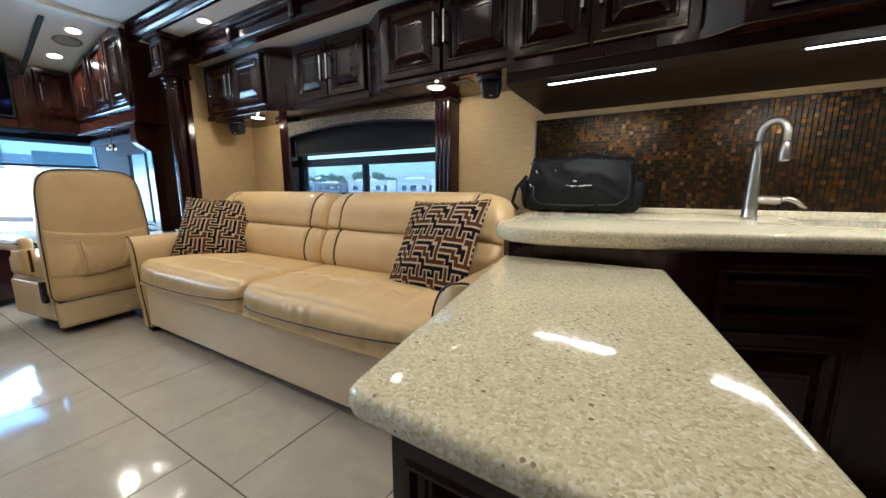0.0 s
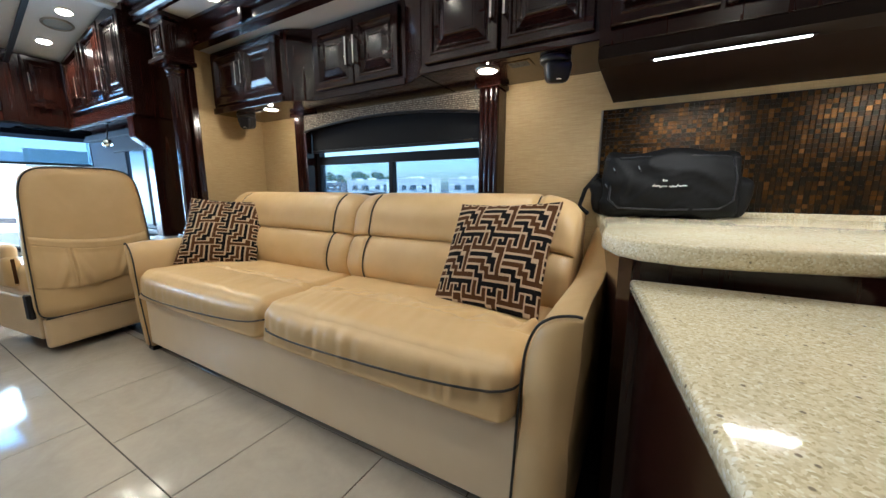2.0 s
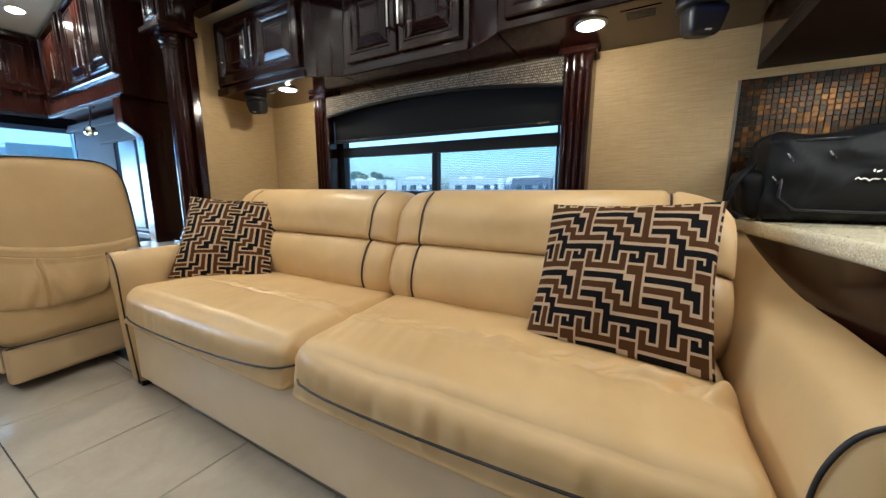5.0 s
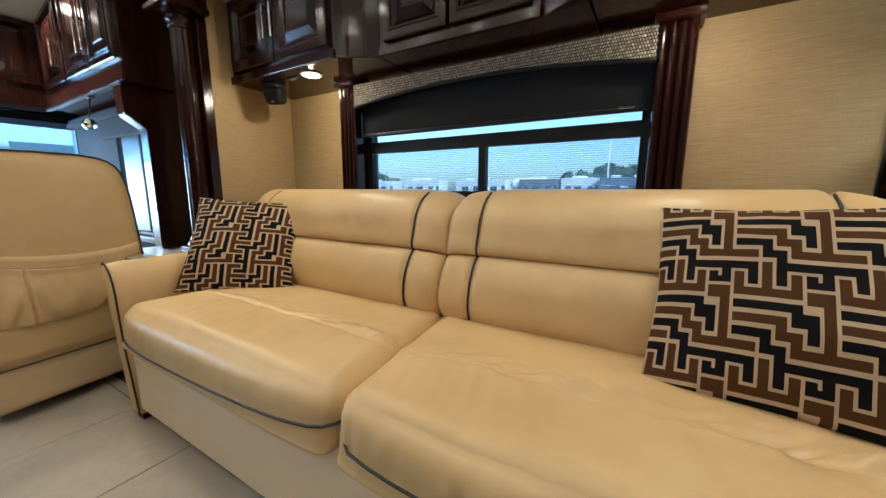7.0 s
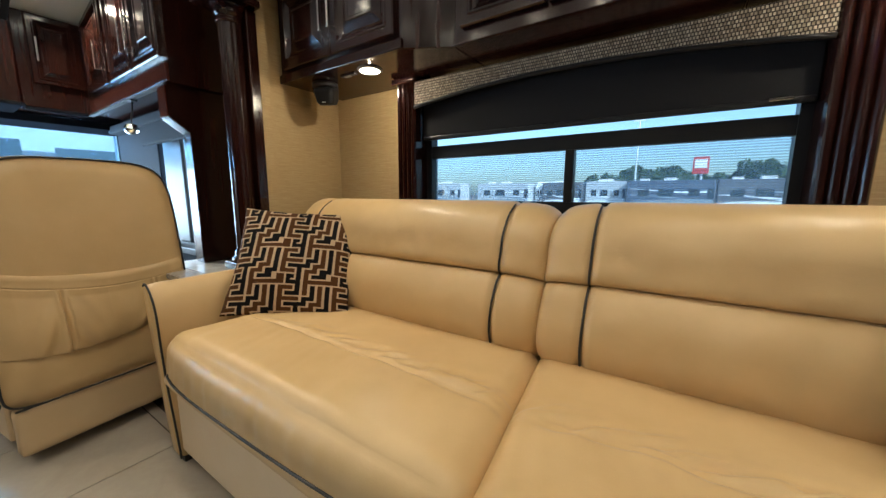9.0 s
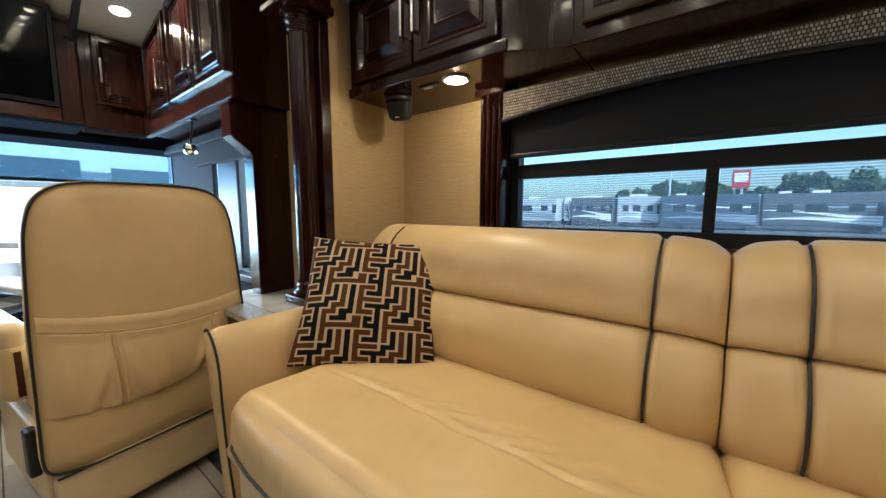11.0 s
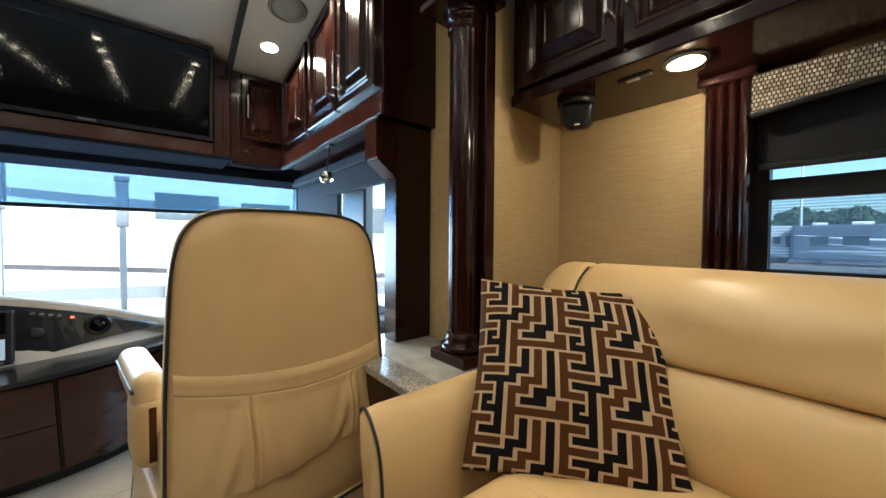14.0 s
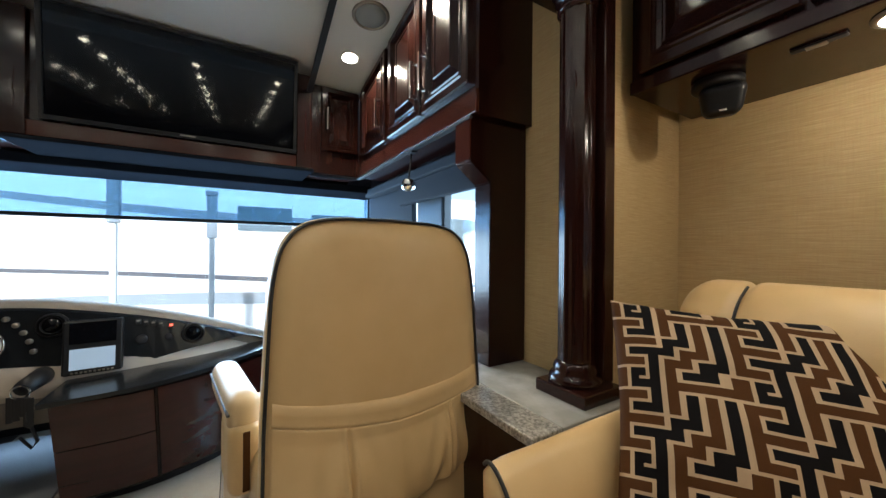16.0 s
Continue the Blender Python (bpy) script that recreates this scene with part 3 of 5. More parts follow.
part("lower_rail", boxed((-4.462, -0.16, 1.426), (-4.442, 0.834, 1.49), 0.004), WOOD_R, tvc)
tv = thing("television", "black flat television with a thin frame", "television")
part("screen", boxed((-4.452, -0.105, 1.515), (-4.436, 0.815, 1.952), 0.003), TV_GLASS, tv)
fb = slab_with_hole(-0.012, 0.012, -0.12, 0.83, 1.497, 1.968, -0.105, 0.815, 1.515, 1.952)
fb.transform(Matrix(((0, 1, 0, -4.440), (1, 0, 0, 0), (0, 0, 1, 0), (0, 0, 0, 1))))
part("frame", fb, BLACK, tv)
part("badge", boxed((-4.4265, 0.33, 1.503), (-4.424, 0.39, 1.510)), STEEL, tv)
# the set leans out a little at the top
tv.matrix_world = pose(-4.436, 0, 1.5, 0, 5.5, 0) @ pose(4.436, 0, -1.5)
cc = thing("overhead_cabinet", "dark cherry corner cabinet beside the television", "cabinet", "overhead cabinets")
part("body", boxed((-4.95, 0.93, 1.43), (-4.56, 1.214, roof(-4.57)), 0.004), WOOD_V, cc)
part("rail", boxed((-4.585, 0.93, 1.412), (-4.55, 1.197, 1.43), 0.003), MATTE_BLACK, cc)
d = part("door", raised_door(0.215, 0.375, facing((-4.56, 0.985, 1.565), (0, 1, 0), (1, 0, 0))), WOOD_V, cc)
part("handle", bar_handle(facing((-4.537, 1.012, 1.745), (0, 1, 0), (1, 0, 0)), 0.13), CHROME, d, "polished nickel handle")
lc = thing("overhead_cabinet", "dark cherry overhead cabinet above the driver", "cabinet", "overhead cabinets")
part("body", boxed((-4.95, NEAR_Y, 1.43), (-4.40, -0.262, roof(-4.42)), 0.004), WOOD_V, lc)
d = part("door", raised_door(0.42, 0.36, facing((-4.40, -0.72, 1.50), (0, 1, 0), (1, 0, 0))), WOOD_V, lc)
st = thing("ceiling_strap", "flat black support bar under the cab ceiling", "bar")
part("bar", extrude_profile([(-0.014, -0.006), (0.014, -0.006), (0.014, 0.006), (-0.014, 0.006)], 0.78, Matrix.Translation((-4.44, 0.897, 1.845)) @ pose(0, 0, 0, 0, -19.5, 0)), BLACK, st)

# ---------- slide-out overhead cabinets ----------
BOT = 1.455


def plan_cabinet(name, label, plan, z0, z1, mat=None):
    c = thing(name, label, "cabinet", "overhead cabinets")
    part("body", prism(plan, z0, z1, 0.003, seg=1), mat or WOOD_V, c)
    return c


def front_doors(c, p, q, z0, h, count=2, handle_len=0.14, gap=0.012, inset=0.03, low=0.10):
    """Raised doors along the front from plan point p to q, handles at the meeting stiles."""
    p, q = Vector((*p, 0)), Vector((*q, 0))
    r = (q - p).normalized()
    n = Vector((r.y, -r.x, 0))
    w = ((q - p).length - 2 * inset - gap * (count - 1)) / count
    for i in range(count):
        o = p + r * (inset + i * (w + gap)) + Vector((0, 0, z0))
        d = part("door", raised_door(w, h, facing(o, r, n)), WOOD, c)
        hx = w - 0.022 if i % 2 == 0 else 0.022
        ho = o + r * hx + n * 0.022 + Vector((0, 0, low + handle_len / 2))
        part("handle", bar_handle(facing(ho, r, n), handle_len), CHROME, d, "polished nickel handle")


BACK = WALL_Y - 0.003
c1 = plan_cabinet("overhead_cabinet", "dark cherry overhead cabinet with two raised doors", [(-3.03, 1.575), (-2.275, 1.575), (-2.11, 1.665), (-2.11, BACK), (-3.03, BACK)], BOT, 1.855)
front_doors(c1, (-3.03, 1.575), (-2.275, 1.575), 1.505, 0.325, low=0.09)
part("light_rail", boxed((-3.03, 1.560, 1.452), (-2.272, 1.574, 1.49), 0.004), WOOD, c1)
c2 = plan_cabinet("overhead_cabinet", "dark cherry overhead cabinet above the window", [(-2.107, 1.665), (-1.44, 1.665), (-1.29, 1.577), (-1.287, BACK), (-2.107, BACK)], BOT, 1.855)
front_doors(c2, (-2.107, 1.665), (-1.44, 1.665), 1.505, 0.325, low=0.09)
part("light_rail", boxed((-2.107, 1.650, 1.452), (-1.437, 1.664, 1.49), 0.004), WOOD, c2)
c3 = plan_cabinet("overhead_cabinet", "dark cherry overhead cabinet with wide raised doors", [(-1.284, 1.575), (-0.51, 1.575), (-0.51, BACK), (-1.284, BACK)], BOT, 1.855)
front_doors(c3, (-1.284, 1.575), (-0.51, 1.575), 1.49, 0.345, low=0.11)
part("light_rail", boxed((-1.284, 1.560, 1.452), (-0.51, 1.574, 1.482), 0.004), WOOD, c3)

# deeper kitchen cabinets with a sloped underside panel
kc = thing("kitchen_cabinet", "deep dark cherry kitchen cabinet over the sink", "cabinet", "overhead cabinets")
bm = prism([(-0.495, 1.36), (0.10, 1.36), (0.19, 1.29), (REAR_X - 0.02, 1.29), (REAR_X - 0.02, BACK), (-0.495, BACK)], 1.36, 1.855, 0.003, seg=1)
part("body", bm, WOOD_V, kc)
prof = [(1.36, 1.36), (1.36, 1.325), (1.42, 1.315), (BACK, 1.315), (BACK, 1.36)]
# darker and less glossy than the cabinet body
part("light_box", extrude_profile([(y, z - 0.0) for y, z in prof], REAR_X - 0.02 + 0.495, pose(-0.495, 0, -0.001)), LAMP_BOX, kc, "near black lamp box")
front_doors(kc, (-0.495, 1.36), (0.10, 1.36), 1.405, 0.43, handle_len=0.16, low=0.10)
front_doors(kc, (0.21, 1.29), (1.21, 1.29), 1.385, 0.45, handle_len=0.16, low=0.12)
for x in (-0.345, 0.355, 1.0):
    ls = thing("led_strip", "lit linear lamp under the kitchen cabinet", "lamp", "under-cabinet lamps")
    y = 1.40 if x < 0 else 1.42
    part("lens", boxed((x, y, 1.3095), (x + 0.34, y + 0.006, 1.3116)), LED, ls)
    part("holder", boxed((x - 0.01, y - 0.004, 1.3117), (x + 0.35, y + 0.014, 1.3138)), BLACK, ls)
    area_lamp("led_light", look((x + 0.17, y + 0.003, 1.3085), (x + 0.17, y + 0.003, 0)), 0.34, 0.005, 1.8, (1.0, 0.90, 0.74))
pn = thing("control_panel", "black control panel with glowing blue digits", "panel")
part("face", boxed((-0.499, 1.42, 1.40), (-0.4955, 1.54, 1.50), 0.001), BLACK_GLOSS, pn)
for i in range(3):
    part("digit", boxed((-0.501, 1.445 + 0.026 * i, 1.43), (-0.4993, 1.462 + 0.026 * i, 1.468)), BLUE_LED, pn)

# ---------- window with pilasters ----------
win = tagged(thing("window_3", "slide-out window with charcoal shade half lowered", "window"), kind="structure")
GY = WALL_Y - 0.012


def flute(x0, x1):
    n, prof = 24, []
    for i in range(n + 1):
        u = i / n
        prof.append((x0 + (x1 - x0) * u, 1.838 - 0.016 * abs(math.sin(u * math.pi * 4)) ** 0.7))
    return [(x1, WALL_Y - 0.002)] + [(x0, WALL_Y - 0.002)] + prof


for x0, x1 in ((-2.53, -2.425), (-1.107, -1.0)):
    p = thing("pilaster", "fluted dark cherry pilaster beside the window", "pilaster", "window pilasters")
    part("shaft", prism(flute(x0, x1), 0.5, 1.425), WOOD_V, p)
    part("cap", boxed((x0 - 0.014, 1.806, 1.425), (x1 + 0.014, WALL_Y - 0.002, 1.452), 0.006), WOOD, p)
part("frame", slab_with_hole(WALL_Y - 0.02, WALL_Y + 0.03, -2.425, -1.107, 0.86, 1.42, -2.395, -1.135, 0.905, 1.32), BLACK, win)
part("rail", boxed((-2.40, WALL_Y - 0.016, 1.102), (-1.13, WALL_Y + 0.02, 1.158), 0.003), BLACK, win)
part("mullion", boxed((-1.770, WALL_Y - 0.018, 0.905), (-1.737, WALL_Y + 0.024, 1.103), 0.003), BLACK, win)
for x0, x1, z0, z1 in ((-2.40, -1.765, 0.9, 1.105), (-1.742, -1.13, 0.9, 1.105), (-2.40, -1.13, 1.155, 1.32)):
    g = part("pane", boxed((x0, WALL_Y + 0.004, z0), (x1, WALL_Y + 0.008, z1)), TINTED, win)
    g.visible_shadow = False
for x0, x1 in ((-2.397, -1.772), (-1.735, -1.133)):
    fly = part("insect_screen", boxed((x0, WALL_Y + 0.014, 0.903), (x1, WALL_Y + 0.015, 1.103)), FLY_SCREEN, win, "fine grey insect screen")
    fly.visible_shadow = False
shd = thing("roller_shade", "charcoal roller shade lowered over the upper window", "shade")
part("fabric", boxed((-2.415, WALL_Y - 0.055, 1.195), (-1.112, WALL_Y - 0.050, 1.40)), SHADE, shd)
part("hem_bar", boxed((-2.415, WALL_Y - 0.060, 1.180), (-1.112, WALL_Y - 0.046, 1.198), 0.004), BLACK, shd)
part("tab", boxed((-1.21, WALL_Y - 0.068, 1.19), (-1.16, WALL_Y - 0.060, 1.200), 0.002), CHROME, shd, "bright metal tab")
# arched woven valance
val = thing("valance", "woven brown valance with an arched lower edge", "valance")


def arch(z_low, z_mid, n=24, x0=-2.424, x1=-1.108):
    return [(x0 + (x1 - x0) * i / n, z_low + (z_mid - z_low) * (1 - (2 * i / n - 1) ** 2)) for i in range(n + 1)]


bm = bmesh.new()
low = arch(1.325, 1.372)
a = [bm.verts.new((x, WALL_Y - 0.112, z)) for x, z in low] + [bm.verts.new((-1.108, WALL_Y - 0.112, 1.430)), bm.verts.new((-2.424, WALL_Y - 0.112, 1.430))]
b = [bm.verts.new(v.co + Vector((0, 0.014, 0))) for v in a]
bm.faces.new(a)
bm.faces.new(b[::-1])
for i in range(len(a)):
    bm.faces.new((a[i], b[i], b[(i + 1) % len(a)], a[(i + 1) % len(a)]))
bmesh.ops.recalc_face_normals(bm, faces=bm.faces)
part("fabric", bm, WEAVE, val)
part("welt", tube(bmesh.new(), [(x, WALL_Y - 0.113, z - 0.004) for x, z in low], 0.008), BLACK, val, "black welt", True)

# ---------- kitchen ----------
top = thing("worktop", "speckled beige quartz worktop with a rounded edge", "worktop")
edge = [(-0.53, WALL_Y - 0.022), (-0.43, 1.22), (-0.42, 1.10), (-0.385, 1.02), (-0.33, 0.975), (-0.25, 0.955), (-0.15, 0.965), (0.0, 1.005), (0.15, 1.065), (0.30, 1.125), (0.50, 1.20), (0.75, 1.26), (1.2, 1.28), (REAR_X - 0.02, 1.28), (REAR_X - 0.02, WALL_Y - 0.022)]
part("slab", prism(edge, 0.776, 0.822, 0.016, seg=4), QUARTZ, top, smooth=True)
part("upstand", boxed((-0.525, WALL_Y - 0.021, 0.80), (REAR_X - 0.02, WALL_Y - 0.003, 0.842), 0.004), QUARTZ, top)
sink = thing("sink_cover", "flush quartz cover over the sink", "cover")
part("slab", boxed((0.42, 1.36, 0.8225), (0.98, 1.70, 0.8265), 0.002), QUARTZ, sink)

base = thing("kitchen_base_cabinet", "dark cherry kitchen base cabinet under the worktop", "cabinet")
inner = [(-0.50, WALL_Y - 0.03), (-0.40, 1.24), (-0.375, 1.06), (-0.345, 1.02), (0.09, 1.03), (0.16, 1.09), (0.50, 1.23), (0.75, 1.29), (REAR_X - 0.03, 1.31), (REAR_X - 0.03, WALL_Y - 0.03)]
part("body", prism(inner, 0.06, 0.7755, 0.002, seg=1), WOOD_V, base)
part("toe_kick", prism([(x + 0.0, y + 0.05) for x, y in inner[1:-1]] + [inner[-1], inner[0]], 0.0, 0.06), BLACK, base)
d0, d1 = Vector((0.16, 1.09, 0)), Vector((0.50, 1.23, 0))
r = (d1 - d0).normalized()
n = Vector((r.y, -r.x, 0))
part("drawer", raised_door(0.34, 0.15, facing(d0 + r * 0.012 + Vector((0, 0, 0.595)), r, n), 0.016), WOOD, base)
dr = part("door", raised_door(0.34, 0.46, facing(d0 + r * 0.012 + Vector((0, 0, 0.11)), r, n), 0.016), WOOD, base)
part("door", raised_door(0.55, 0.46, facing((0.80, 1.293, 0.11), (1, 0.02, 0), (0.02, -1, 0)), 0.016), WOOD, base)
part("drawer", raised_door(0.55, 0.15, facing((0.80, 1.293, 0.595), (1, 0.02, 0), (0.02, -1, 0)), 0.016), WOOD, base)

pull = thing("pull_out_table", "pull-out counter extension with quartz top", "counter")
ptop = [(-0.345, 0.975), (-0.234, 0.250), (-0.229, 0.236), (-0.214, 0.229), (0.13, 0.214), (0.150, 0.219), (0.160, 0.238), (0.062, 0.985)]
part("slab", prism(ptop, 0.706, 0.738, 0.010, seg=3), QUARTZ, pull, smooth=True)
pbody = [(-0.318, 0.995), (-0.208, 0.275), (0.135, 0.265), (0.045, 1.0)]
part("body", prism(pbody, 0.08, 0.7055, 0.003, seg=1), WOOD_V, pull)
u = (Vector((*pbody[2], 0)) - Vector((*pbody[1], 0))).normalized()
nn = Vector((u.y, -u.x, 0))
fo = Vector((*pbody[1], 0)) + u * 0.01
dw = part("drawer", raised_door(0.325, 0.20, facing(fo + Vector((0, 0, 0.48)), u, nn), 0.014), WOOD, pull)
kn = lathe(bmesh.new(), [(0.017, 0.0), (0.017, 0.004), (0.013, 0.010), (0.014, 0.016), (0.009, 0.021), (0.001, 0.022)], 24, facing(fo + u * 0.16 + nn * 0.014 + Vector((0, 0, 0.635)), u, nn))
part("knob", kn, CHROME, dw, "chrome push-lock knob", True)
part("door", raised_door(0.325, 0.36, facing(fo + Vector((0, 0, 0.10)), u, nn), 0.014), WOOD, pull)

# mosaic backsplash, one chip of glass per tile
splash = tagged(thing("backsplash", "copper and brown glass mosaic backsplash", "backsplash"), kind="structure")
part("backing", boxed((-0.532, WALL_Y - 0.006, 0.842), (REAR_X - 0.02, WALL_Y - 0.0005, 1.285)), MOSAIC_GROUT, splash)
part("edge_trim", boxed((-0.540, WALL_Y - 0.010, 0.842), (-0.532, WALL_Y - 0.0005, 1.285)), STEEL, splash)
P = 0.0168
rng = random.Random(4)


def chips(x0, x1):
    bm = bmesh.new()
    i0, i1 = round((x0 + 0.53) / P), round((x1 + 0.53) / P)
    for i in range(i0, i1):
        for j in range(26):
            x, z = -0.529 + i * P, 0.844 + j * P
            y = WALL_Y - 0.0105 - rng.random() * 0.0012
            t = [rng.uniform(-0.00025, 0.00025) for _ in range(4)]
            f = [bm.verts.new((x + a * (P - 0.0016), y + t[k], z + b * (P - 0.0016))) for k, (a, b) in enumerate(((0, 0), (1, 0), (1, 1), (0, 1)))]
            g = [bm.verts.new((v.co.x, WALL_Y - 0.006, v.co.z)) for v in f]
            bm.faces.new(f)
            for k in range(4):
                bm.faces.new((f[k], g[k], g[(k + 1) % 4], f[(k + 1) % 4]))
    return bm


tagged(part("mosaic", chips(-0.53, 1.6), MOSAIC, splash), kind="stuff")

fau = thing("faucet", "brushed nickel gooseneck faucet with a side lever", "faucet")
FX, FY = 0.345, 1.74
bm = lathe(bmesh.new(), [(0.027, 0.822), (0.027, 0.826), (0.0235, 0.830), (0.0225, 0.88), (0.0195, 0.94), (0.016, 1.0), (0.0135, 1.06), (0.0118, 1.10)], 28, pose(FX, FY, 0))
part("body", bm, STEEL, fau, smooth=True)
arc = [(FX, FY, 1.09), (FX, FY, 1.11)] + [(FX + 0.030 - 0.030 * math.cos(a), FY - 0.030 * (1 - math.cos(a)), 1.118 + 0.050 * math.sin(a)) for a in (math.pi * k / 14 for k in range(15))]
arc += [(FX + 0.060, FY - 0.060, 1.09)]
part("neck", tube(bmesh.new(), arc, 0.0118, 16), STEEL, fau, smooth=True)
part("spray_head", tube(bmesh.new(), [(FX + 0.060, FY - 0.060, 1.092), (FX + 0.060, FY - 0.060, 1.075), (FX + 0.060, FY - 0.060, 1.03), (FX + 0.060, FY - 0.060, 1.022)], [0.0128, 0.0145, 0.0175, 0.015], 16), STEEL, fau, smooth=True)
part("lever_hub", tube(bmesh.new(), [(FX + 0.015, FY, 0.888), (FX + 0.075, FY - 0.005, 0.888), (FX + 0.082, FY - 0.005, 0.888)], [0.016, 0.0165, 0.012], 16), STEEL, fau, smooth=True)
part("lever", tube(bmesh.new(), [(FX + 0.075, FY - 0.005, 0.890), (FX + 0.10, FY - 0.01, 0.894), (FX + 0.122, FY - 0.015, 0.884), (FX + 0.140, FY - 0.02, 0.866), (FX + 0.150, FY - 0.022, 0.862)], [0.009, 0.009, 0.0085, 0.008, 0.004], 10), STEEL, fau, smooth=True)

# black duffel bag
bag = thing("duffel_bag", "black nylon duffel bag resting on the worktop", "bag")


def bag_shape(p, q):
    k = 1 - 0.20 * max(0, q.z) ** 2
    sag = 0.010 * math.sin(q.x * 5 + 1) * max(0, q.z)
    w = 0.011 * noise.noise(Vector((p.x * 13, p.y * 13, p.z * 17)))
    n = noise.noise(Vector((p.x * 9 + p.z * 7, p.y * 9, p.z * 8 - p.x * 4 + 5)))
    w -= 0.009 * math.exp(-(n / 0.07) ** 2)
    belly = 0.016 * (1 - q.x ** 2) * (1 - q.z ** 2)
    return Vector((p.x * (1 - 0.05 * max(0, q.z)) + w * 0.4, p.y * k * (1 + belly / 0.1) + w, p.z + sag + w * 0.5))


bm = soft_box((0.45, 0.21, 0.250), 0.032, (40, 18, 22), bag_shape)
BAGM = pose(-0.275, 1.787, 0.952, 0, 0, 5)
bm.transform(BAGM)
part("body", bm, NYLON, bag, smooth=True)
for s in (-1, 1):
    bm = soft_box((0.070, 0.17, 0.150), 0.034, (10, 12, 12), lambda p, q: p + Vector((0.006 * noise.noise(p * 30), 0, 0.006 * noise.noise(p * 25 + Vector((3, 1, 2))))))
    bm.transform(BAGM @ pose(s * 0.228, 0.0, -0.050, 0, s * 10, 0))
    part("end_pocket", bm, NYLON, bag, smooth=True)


def on_bag(pts):
    return [BAGM @ Vector(p) for p in pts]


part("front_piping", tube(bmesh.new(), on_bag([(-0.19, -0.108, 0.02), (-0.195, -0.116, -0.06), (-0.16, -0.118, -0.092), (0.0, -0.122, -0.096), (0.16, -0.116, -0.09), (0.2, -0.112, -0.06), (0.205, -0.106, 0.02), (0.19, -0.095, 0.09)]), 0.0035), BLACK, bag, smooth=True)
part("zip", tube(bmesh.new(), on_bag([(-0.22, -0.085, 0.095), (-0.1, -0.092, 0.100), (0.1, -0.092, 0.100), (0.21, -0.083, 0.09)]), 0.004), BLACK, bag, smooth=True)
for x, z in ((-0.185, 0.062), (-0.10, 0.066), (-0.21, 0.0)):
    part("zip_pull", tube(bmesh.new(), on_bag([(x, -0.106, z), (x + 0.006, -0.111, z - 0.012), (x + 0.010, -0.113, z - 0.022)]), 0.0035, 6), CHROME, bag, "bright zip pull")
bm = bmesh.new()
tube(bm, on_bag([(0.0 + 0.017 * math.cos(a), -0.1225, 0.012 + 0.009 * math.sin(a)) for a in (2 * math.pi * k / 16 for k in range(16))]), 0.0022, 6, True)
tube(bm, on_bag([(-0.012, -0.123, 0.008), (0.0, -0.123, 0.016), (0.013, -0.123, 0.013)]), 0.003, 6)
part("emblem", bm, WHITE, bag, "white stitched emblem")
part("stitched_line", tube(bmesh.new(), on_bag([(-0.054, -0.1225, -0.010)] + [(-0.049 + 0.0053 * k, -0.1235, -0.009 + 0.003 * math.sin(2.2 * k) + 0.002 * math.sin(0.9 * k)) for k in range(19)] + [(0.058, -0.1225, -0.008)]), 0.0018, 6), WHITE, bag, "white stitched script line")
part("strap", tube(bmesh.new(), on_bag([(-0.24, -0.05, 0.04), (-0.285, -0.07, -0.02), (-0.305, -0.06, -0.09), (-0.27, -0.09, -0.118)]), 0.009, 8), NYLON, bag, smooth=True)

# ---------- sofa ----------
sofa = thing("sofa", "cream leather sofa with black piping", "sofa")
SX0, SX1 = -2.735, -0.578
part("base_panel", boxed((SX0 - 0.01, 0.925, 0.055), (SX1 + 0.01, 0.965, 0.348), 0.008), BASE_LIT, sofa, "cream base panel lightened for floor glare")
part("frame", boxed((SX0, 0.966, 0.04), (SX1, 1.80, 0.34)), CREAM_B, sofa)


def seat_shape(seed, w):
    """Crowned seat with a cross seam; the hide gathers in folds behind the seam."""
    loose = 1.0 if seed != 1 else 0.32

    def f(p, q):
        t = max(0.0, q.z)
        fx, fy = 1 - q.x ** 4, 1 - abs(q.y) ** 3
        z = p.z + 0.016 * t * fx * fy
        line = -0.058 + 0.010 * noise.noise(Vector((p.x * 3 + seed, 0, 5)))
        d = p.y - line
        z -= t * fx * (0.009 if seed != 1 else 0.011) * math.exp(-(d / 0.008) ** 2)
        z -= t * fx * 0.006 * max(0.0, min(1.0, d / 0.05))
        along = p.x / w + 0.5
        back = math.exp(-((d - 0.030) / 0.040) ** 2) * loose * (0.25 + 0.75 * along)
        z += t * back * 0.050 * noise.noise(Vector((p.x * 13 + seed - d * 16, d * 17, 0)))
        z += t * back * 0.022 * noise.noise(Vector((p.x * 30 + seed - d * 34, d * 34, 2)))
        front = max(0.0, min(1.0, -d / 0.03)) * loose
        z += t * front * 0.0042 * noise.noise(Vector((p.x * 26 + seed + d * 4, d * 2.2, 7)))
        z += t * 0.004 * noise.noise(Vector((p.x * 7 + seed, p.y * 5, 1)))
        y = p.y
        if q.y < -0.6:
            y -= 0.022 * (1 - max(0, q.z) ** 2) * fx * (1 - 0.55 * max(0, -q.z)) + 0.030 * max(0, -q.z) ** 2
            y += 0.006 * noise.noise(Vector((p.x * 27 + seed, p.z * 6, 4))) * (1 - q.z ** 2) * (0.4 + 0.6 * loose)
            corner = math.exp(-((1 - abs(q.x)) * w / 0.09) ** 2)
            y += 0.010 * corner * noise.noise(Vector((p.x * 46 + seed, p.z * 22, 9)))
        side = (1 + q.x) / 2 if seed == 1 else (1 - q.x) / 2
        return Vector((p.x - 0.085 * (p.y + 0.31) / 0.62 * side, y, z))
    return f


